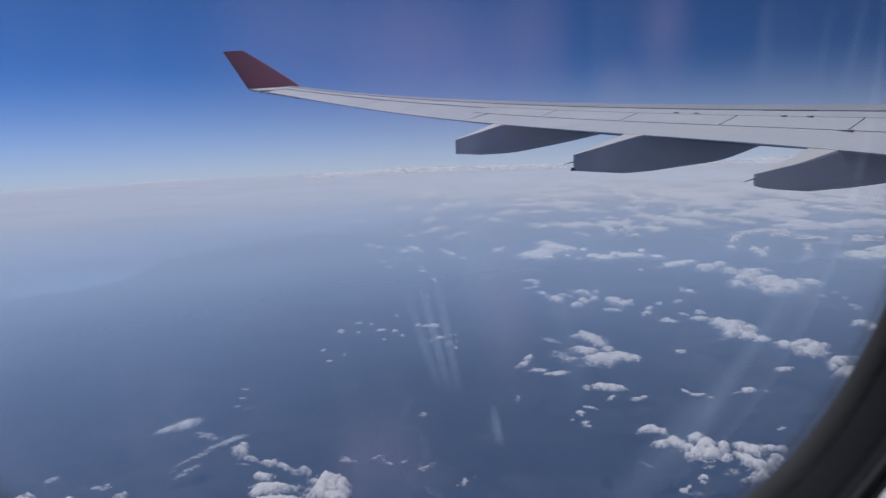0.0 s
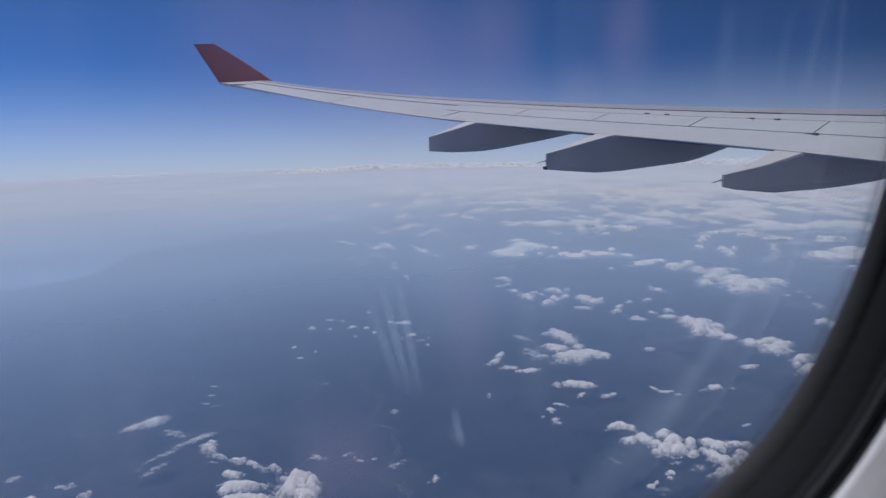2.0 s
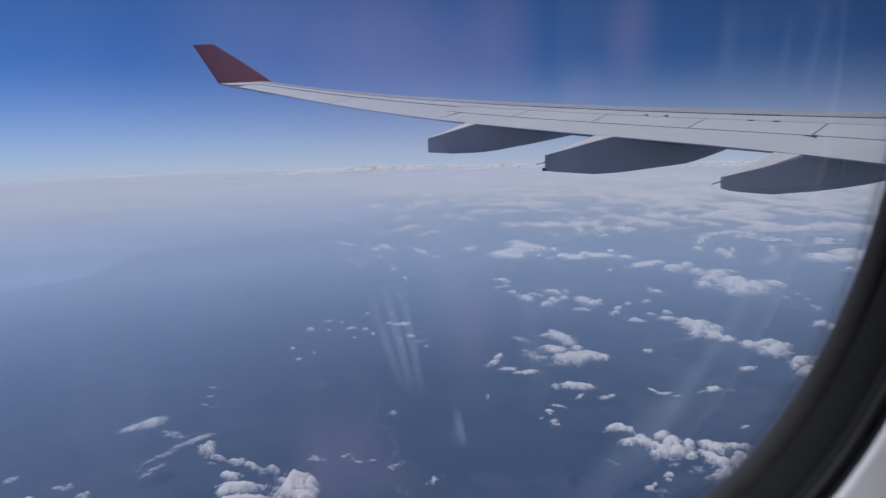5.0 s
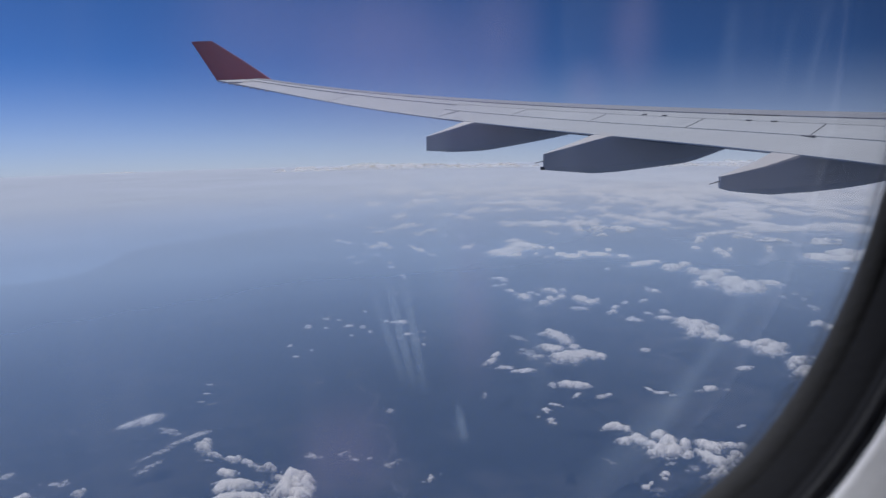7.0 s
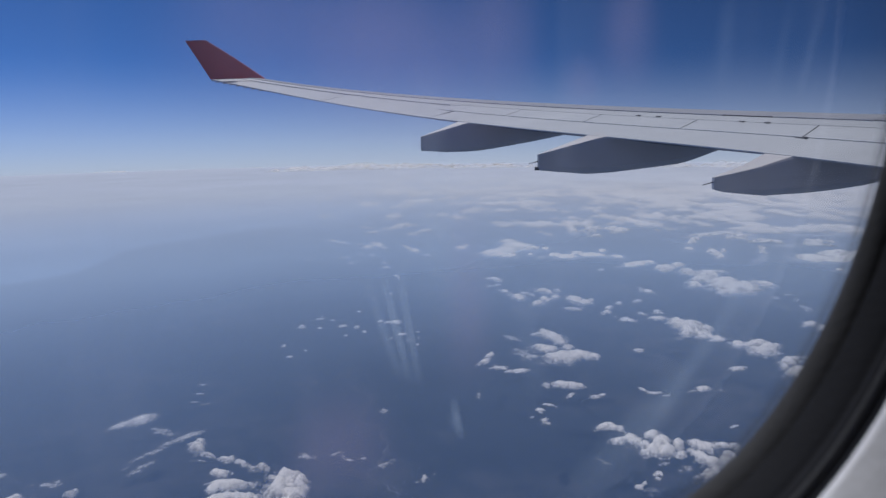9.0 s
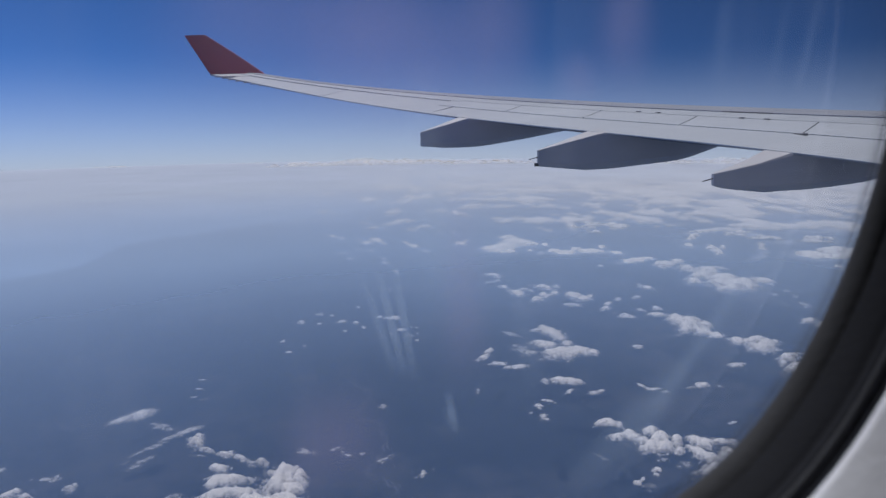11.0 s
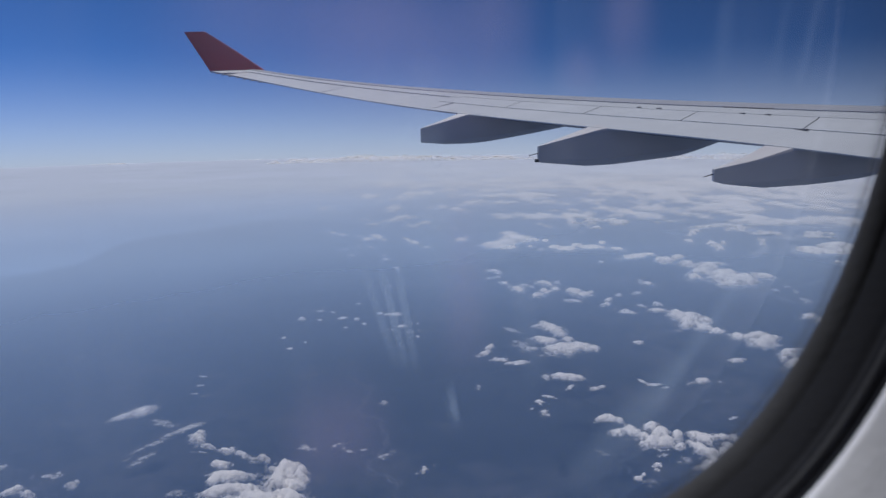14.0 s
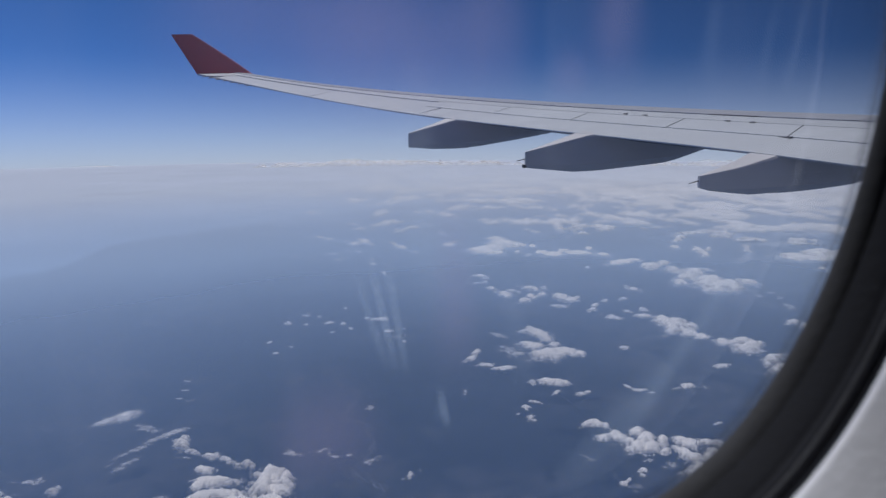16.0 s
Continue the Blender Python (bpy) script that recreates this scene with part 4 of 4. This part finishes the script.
def wing_part(name, verts, faces, material, smooth=False, label="", parent=None):
    return part(name, mesh(name, local(verts) if parent is None else verts, faces, material, smooth), parent or wing, label)


# inner box: the dark structure seen in the joints, and the belly
SPAN = [0.15, 2, 4, 6, 7, 8, 9.5, 11, 12.5, 14, 15.5, 17, 18.5, 20, 21.5, 23, 24.5, 26, 27]
rings = []
for y in SPAN:
    c = (LE_X - TE_X) + (TIP - y) * (LE_SWEEP - TE_SWEEP)
    r = [surf(y, u, -0.035) for u in (0.03, 0.2, 0.4, 0.6, 0.8, 1.0)]
    r += [surf(y, 1.5, -0.03), surf(y, 1.95, -0.03)]
    r += [surf(y, 1.0, -0.11 * c - 0.02), surf(y, 0.6, -0.10 * c - 0.03), surf(y, 0.25, -0.045 * c - 0.04), surf(y, 0.03, -0.045)]
    rings.append(r)
wing_part("wing_box", *loft(rings), GAP)


def panel(name, y0, y1, u0, u1, lift, material, slant=0.0, label="", gap=0.02, depth=0.05, steps=8, us=4):
    """A skin panel over the box, its ends slanted with the ribs."""
    top, bot = [], []
    for i in range(us + 1):
        u = u0 + (u1 - u0) * i / us
        off = slant * (u - 0.315)
        row = [y0 + gap + off + (y1 - y0 - 2 * gap) * j / steps for j in range(steps + 1)]
        up = lift * max(0.0, 1 - (u - u0) / (1 - u0)) if u1 > 1 else lift  # the nose skins run out level at the crest
        top.append([surf(y, u, up) for y in row])
        bot.append([surf(y, u, up - depth) for y in row])
    k = steps + 1
    verts = [p for r in top for p in r] + [p for r in bot for p in r]
    n = k * (us + 1)
    faces = []
    for i in range(us):
        for j in range(steps):
            a = i * k + j
            faces += [(a, a + k, a + k + 1, a + 1), (n + a, n + a + 1, n + a + k + 1, n + a + k)]
    rim = [j for j in range(k)] + [i * k + k - 1 for i in range(1, us + 1)] + [us * k + j for j in range(k - 2, -1, -1)] + [i * k for i in range(us - 1, 0, -1)]
    for a, b in zip(rim, rim[1:] + rim[:1]):
        faces.append((a, b, n + b, n + a))
    return wing_part(name, verts, faces, material, False, label)


panel("flap", 0.2, 16.86, 0.0, 0.314, 0.0, WING_PANEL, 1.6, steps=24, depth=0.022)
panel("aileron", 16.9, 21.2, 0.0, 0.545, 0.0, WING_PANEL, 1.8, depth=0.02)
panel("aileron", 21.2, 26.25, 0.0, 0.535, 0.0, WING_PANEL, 1.8, depth=0.02)
for a, b in ((15.32, 17.36), (13.33, 15.32), (11.29, 13.33), (9.19, 11.29), (6.9, 9.19), (4.6, 6.9)):
    panel("spoiler", a, b, 0.316, 0.597, 0.013, WING_PANEL, 2.05, gap=0.013)
panel("upper_skin", 0.5, 18.5, 0.599, 0.76, 0.018, WING, steps=24)
panel("upper_skin", 17.6, 26.9, 0.552, 0.76, 0.02, WING, steps=16)
panel("tip_skin", 26.2, 27.0, 0.0, 0.55, 0.012, WING, steps=3)
for a, b in ((0.5, 9.4), (9.4, 15.6), (15.6, 21.4), (21.4, 27.0)):
    panel("slat", a, b, 0.766, 1.98, 0.036, SLAT, us=12, gap=0.012)


def box(lo, hi):
    v = [(x, y, z) for x in (lo[0], hi[0]) for y in (lo[1], hi[1]) for z in (lo[2], hi[2])]
    return v, [(0, 1, 3, 2), (4, 6, 7, 5), (0, 4, 5, 1), (2, 3, 7, 6), (0, 2, 6, 4), (1, 5, 7, 3)]


# spoiler hinge fittings and a dark seal along the slat edge
for y, u in ((11.03, 0.59), (10.59, 0.59), (12.73, 0.62), (13.15, 0.62), (8.6, 0.6), (8.1, 0.6)):
    p = surf(y, u, 0.03)
    wing_part("hinge_fitting", *box(p - Vector((0.035, 0.05, 0.012)), p + Vector((0.035, 0.05, 0.006))), GAP)
p = surf(9.19, 0.306, 0.012)
wing_part("joint_seal", *box(p - Vector((0.04, 0.12, 0.02)), p + Vector((0.04, 0.12, 0.010))), GAP)
rows = [[surf(y, 0.757, 0.02), surf(y, 0.757, 0.042), surf(y, 0.764, 0.042), surf(y, 0.764, 0.02)] for y in (11.0, 11.3, 11.6, 11.9)]
wing_part("slat_seal", *loft(rows), GAP)


def rod(p, q, r, k=6):
    d = (q - p).normalized()
    a = d.orthogonal().normalized()
    b = d.cross(a)
    ring = lambda c, s: [c + (a * math.cos(2 * math.pi * i / k) + b * math.sin(2 * math.pi * i / k)) * s for i in range(k)]
    return loft([ring(p, r), ring(q, r * 0.5)])


for i in range(7):
    p = surf(23.7 + i * 0.45, 0.01, -0.02)
    wing_part("static_wick", *rod(p, p + Vector((-0.16, 0.0, -0.035)), 0.018), STEEL)

# winglet: swept and canted outwards, on a short white root
base_t, base_l = surf(27.0, 0.0, 0.0), surf(27.0, 1.9, 0.02)
tip_t, tip_l = Vector((1.35, 27.6, 3.24)), Vector((2.07, 27.6, 3.28))
rings = []
for k in (0.0, 0.04, 0.12, 0.3, 0.55, 0.8, 1.0):
    t, le = base_t.lerp(tip_t, k), base_l.lerp(tip_l, k)
    le = le + Vector((0.045, 0, 0)) * math.sin(k * math.pi)
    ch, th = le - t, 0.085 - 0.06 * k
    prof = [(0.0, 0.0), (0.35, 0.6), (0.75, 0.8), (0.965, 0.6), (1.0, 0.0), (0.965, -0.6), (0.75, -0.8), (0.35, -0.6)]
    rings.append([t + ch * a + Vector((0, th * 0.5 * b, -th * 0.12 * b)) for a, b in prof])
wing_part("winglet", *loft(rings), RED, False, "dark red swept winglet")


def fairing(yc, half, top, bot, ridge, rod_at=None, nub=False):
    """A canoe-shaped cover under the wing: flat top behind the trailing edge, flat sides, rounded keel, blunt thin tail."""
    x0, x1 = top[0][0], bot[-1][0] + 0.5
    tail = x0
    lean = lambda x: half * min(1.0, 0.10 + 0.90 * ((x - tail) / (top[-1][0] - tail)) ** 1.0) if x > tail else half * 0.10
    rings = []
    n = 22
    for i in range(n + 1):
        x = x0 + (x1 - x0) * i / n
        zt = float(np.interp(x, [p[0] for p in top] + [top[-1][0] + 0.25, x1], [p[1] for p in top] + [top[-1][1] - 0.02, top[-1][1] + 0.02]))
        zb = float(np.interp(x, [p[0] for p in bot] + [x1], [p[1] for p in bot] + [bot[-1][1] + 0.12]))
        zb = min(zb, zt - 0.04)
        w, hgt = lean(x), zt - zb
        w *= 1 - 0.6 * max(0, (x - x1 + 1.5) / 1.5)
        sect = [(0.0, 0.0), (0.9, 0.0), (1.0, 0.06), (1.0, 0.5), (0.96, 0.8), (0.75, 0.95), (0.35, 1.0)]
        mid = yc + w
        ring = [Vector((x, mid - w * a, zt - hgt * b)) for a, b in sect[1:]] + [Vector((x, mid + w * a, zt - hgt * b)) for a, b in reversed(sect[1:])]
        k = min(1.0, max(0.0, (x - x0) / (top[-1][0] - x0)))
        for q in ring[-2:]:  # the far upper edge rides higher, so the top slopes inboard
            q.z += ridge * k
        rings.append(ring)
    ob = wing_part("flap_track_fairing", *loft(rings), FAIRING, False, "long grey canoe-shaped fairing under the trailing edge")
    tailp = Vector((x0, yc + half * 0.1, 0.5 * (top[0][1] + bot[0][1])))
    if rod_at:
        v, f = rod(tailp + Vector((0.02, 0, 0.02)), tailp + Vector((-0.20, 0.0, -0.02)), 0.012)
        wing_part("static_wick", local(v), f, STEEL, parent=ob)
    if nub:
        v, f = box(tailp + Vector((-0.06, -0.02, -0.15)), tailp + Vector((0.02, 0.02, -0.09)))
        wing_part("drain_nub", local(v), f, STEEL, parent=ob)
    return ob


fairing(15.05, 0.19, [(5.67, -0.19), (6.31, -0.03), (6.88, 0.12)], [(5.69, -0.51), (6.3, -0.56), (7.02, -0.56), (7.47, -0.52), (8.54, -0.375), (9.34, -0.245), (9.67, -0.195)], 0.065)
fairing(11.57, 0.24, [(6.73, -0.52), (7.56, -0.35), (8.28, -0.20)], [(6.72, -0.82), (7.19, -0.87), (7.9, -0.94), (8.5, -0.935), (9.9, -0.84), (10.26, -0.81), (10.63, -0.72), (11.23, -0.55)], 0.06, True, True)
fairing(8.31, 0.25, [(7.94, -0.81), (8.78, -0.70), (9.58, -0.53)], [(7.93, -0.99), (8.23, -1.06), (9.11, -1.16), (10.05, -1.165), (10.7, -1.145), (11.62, -1.09), (12.6, -0.88)], 0.08, True)


# ---- cabin side with the window ----
WX, WZ, HW, HH, CX, CZ = 0.0674, 0.0757, 0.1359, 0.1840, 0.0988, 0.1445  # middle, half width, half height, the corners' half axes


def oval(y, grow, n=180):
    """The window's outline at depth y, grown by so much."""
    pts = []
    for i in range(n):
        a = 2 * math.pi * (i + 0.5) / n
        cx, cz = math.copysign(HW - CX, math.cos(a)), math.copysign(HH - CZ, math.sin(a))
        pts.append(Vector((WX + cx + (CX + grow) * math.cos(a), y, WZ + cz + (CZ + grow) * math.sin(a))))
    return pts


def rect(y, x0, x1, z0, z1, n=180):
    pts = []
    for i in range(n):
        a = 2 * math.pi * (i + 0.5) / n
        c, s = math.cos(a), math.sin(a)
        k = min((x1 if c > 0 else -x0) / max(abs(c), 1e-6), (z1 if s > 0 else -z0) / max(abs(s), 1e-6))
        pts.append(Vector((WX + k * c, y, WZ + k * s)))
    return pts


window = tagged(new("window_1"), "oval cabin window with dark rubber seal and pale trim", "window", kind="structure")
window.location = (WX, 0.14, WZ - HH)
shift = Matrix.Translation(-window.location)
win = lambda vf: ([shift @ v for v in vf[0]], vf[1])
seal = [oval(0.1415, 0.03), oval(0.1415, 0.0050), oval(0.1375, 0.0040), oval(0.1348, 0.0027), oval(0.1335, 0.0026), oval(0.1300, 0.0030), oval(0.1275, 0.0036), oval(0.1258, 0.0042), oval(0.1250, 0.0048), oval(0.1242, 0.0042), oval(0.1222, 0.0046), oval(0.1216, 0.0062), oval(0.1185, 0.0068), oval(0.1165, 0.0072), oval(0.116, 0.014), oval(0.116, 0.03)]
part("window_seal", mesh("window_seal", *win(loft(seal, caps=(False, False))), SEAL), window, "black rubber seal with ridges")
lip = [oval(0.1412, 0.004), oval(0.1412, 0.0006), oval(0.1405, 0.0), oval(0.1392, 0.0), oval(0.1376, 0.0005), oval(0.1362, 0.0012), oval(0.1352, 0.0020), oval(0.1345, 0.0027)]
part("seal_lip", mesh("seal_lip", *win(loft(lip, caps=(False, False))), SEAL_LIP), window, "dusty grey rubber lip against the pane")
# the lighter grey stands for the highlight along this ridge
bead = [oval(0.1226, 0.0060), oval(0.1226, 0.0046), oval(0.1221, 0.0041), oval(0.1214, 0.0042), oval(0.1210, 0.0050), oval(0.1210, 0.0068)]
part("seal_bead", mesh("seal_bead", *win(loft(bead, caps=(False, False))), SEAL_LIP), window, "raised bead of the seal, lighter grey for its highlight")
trim = [oval(0.1178, 0.009), oval(0.1172, 0.0051), oval(0.1165, 0.0047), oval(0.1150, 0.0054), oval(0.1085, 0.0098), oval(0.095, 0.0203), oval(0.076, 0.0345), oval(0.066, 0.042), oval(0.060, 0.052)]
part("window_trim", mesh("window_trim", *win(loft(trim, caps=(False, False))), TRIM), window, "pale grey moulded plastic reveal")
pane = part("window_pane", mesh("window_pane", *win(loft([oval(0.1425, 0.012), oval(0.1455, 0.012)])), PANE, False), window, "clear scratched acrylic pane")
pane.visible_shadow = False
# ring added to blur the step from clear pane to dark seal
fade_rings = [oval(0.1420, g) for g in (-0.0056, -0.0043, -0.0030, -0.0018, -0.0008, 0.0006)]
fade = [f for f in (0.0, 0.03, 0.11, 0.25, 0.45, 0.7) for _ in range(180)]
rim = part("fade_rim", mesh("fade_rim", *win(loft(fade_rings, caps=(False, False))), EDGE_FADE, True, fade), pane, "grey ring fading inwards along the pane's rim")
rim.visible_shadow = False


def mark(name, x0, z0, x1, z1, width, strength, material):
    """A soft-edged scratch, painted beam or patch of glare on the inner face of the pane, from one point to another."""
    d = Vector((x1 - x0, 0, z1 - z0))
    side = Vector((-d.z, 0, d.x)).normalized() * width
    rows, cols = 16, 8
    verts, faces, thick = [], [], []
    for i in range(rows + 1):
        t = i / rows
        for j in range(cols + 1):
            k = 2 * j / cols - 1
            verts.append(Vector((x0, 0.1415 - 0.00006 * len(pane.children), z0)) + d * t + side * k * (0.55 + 0.45 * t) - window.location)
            thick.append(strength * (0.5 + 0.5 * math.cos(math.pi * k)) * math.sin(math.pi * t) ** (0.8 if width < 0.009 else 1.8))
    for i in range(rows):
        for j in range(cols):
            a = i * (cols + 1) + j
            faces.append((a, a + 1, a + cols + 2, a + cols + 1))
    ob = part(name, mesh(name, verts, faces, material, True, thick), pane)
    ob.visible_shadow = False
    return ob


# fine scratches, and wide soft entries that paint beams of light on the pane
SCRATCHES_BEAMS = [  # start, end, half width, strength
    (0.0389, -0.0317, 0.0466, -0.0569, 0.0008, 0.9), (0.0425, -0.0300, 0.0487, -0.0579, 0.0007, 1.4), (0.0464, -0.0300, 0.0510, -0.0590, 0.0007, 1.2),
    (0.0589, -0.0620, 0.0610, -0.0732, 0.0007, 1.5), (0.0582, -0.0655, 0.0590, -0.0714, 0.0008, 0.4), (0.1685, 0.0329, 0.1623, 0.0046, 0.0030, 0.17),
    (0.1574, 0.0323, 0.1521, 0.0053, 0.0040, 0.11), (0.1358, 0.0312, 0.1339, 0.0068, 0.0060, 0.13), (0.1520, -0.0390, 0.1083, -0.0905, 0.0060, 0.30),
    (0.1347, -0.0585, 0.0877, -0.1000, 0.0095, 0.27), (0.0534, 0.0136, 0.0574, -0.0480, 0.0080, 0.25), (0.0761, -0.0341, 0.0825, -0.0686, 0.0060, 0.15)]
for values in SCRATCHES_BEAMS:
    mark("scratch_beam", *values, SCRATCH_BEAM)
# pinkish window reflections, painted as soft patches
GLARES = [(0.0620, -0.0120, 0.0635, -0.0660, 0.010, 0.45), (0.0484, 0.0400, 0.0420, -0.0080, 0.034, 1.0), (0.0215, 0.0440, 0.0170, -0.0040, 0.030, 0.55), (0.0720, 0.0420, 0.0670, -0.0060, 0.020, 0.7), (0.1068, 0.0420, 0.1030, 0.0000, 0.015, 0.6),
          (0.0921, 0.0180, 0.0921, 0.0000, 0.010, 0.5), (0.0306, -0.0520, 0.0330, -0.0850, 0.022, 0.55)]
for values in GLARES:
    mark("glare", *values, GLARE)

wall = [rect(0.060, -1.6, 1.6, -1.3, 1.2), oval(0.060, 0.05), oval(0.1465, 0.05), oval(0.1465, 0.030), oval(0.150, 0.034), rect(0.150, -1.6, 1.6, -1.3, 1.2)]
tagged(new("wall_window", mesh("wall_window", *loft(wall, caps=(False, False)), CABIN, False)), "pale cabin side wall panel round the window", "wall", kind="structure")


def slab(name, lo, hi, material, label, category):
    v, f = box(lo, hi)
    return tagged(new(name, mesh(name, v, f, material, False)), label, category, kind="structure")


X0, X1, Z0, Z1 = WX - 1.6, WX + 1.6, WZ - 1.3, WZ + 1.2
slab("floor", (X0, -2.6, Z0 - 0.05), (X1, 0.15, Z0), CARPET, "dark carpet of the cabin", "floor")
slab("ceiling", (X0, -2.6, Z1), (X1, 0.15, Z1 + 0.05), CABIN, "pale cabin ceiling", "ceiling")
slab("wall_inner", (X0, -2.65, Z0), (X1, -2.6, Z1), CABIN, "pale cabin wall", "wall")
slab("wall_aft", (X0 - 0.05, -2.65, Z0 - 0.05), (X0, 0.15, Z1 + 0.05), CABIN, "pale cabin partition", "wall")
slab("wall_fore", (X1, -2.65, Z0 - 0.05), (X1 + 0.05, 0.15, Z1 + 0.05), CABIN, "pale cabin partition", "wall")
slab("fuselage_side", (X1 + 0.06, 0.06, -2.6), (24.0, 0.148, 1.9), SKIN, "white outer skin of the aircraft body", "fuselage")
slab("fuselage_side", (-7.0, 0.06, -2.6), (X0 - 0.06, 0.148, 1.9), SKIN, "white outer skin of the aircraft body", "fuselage")
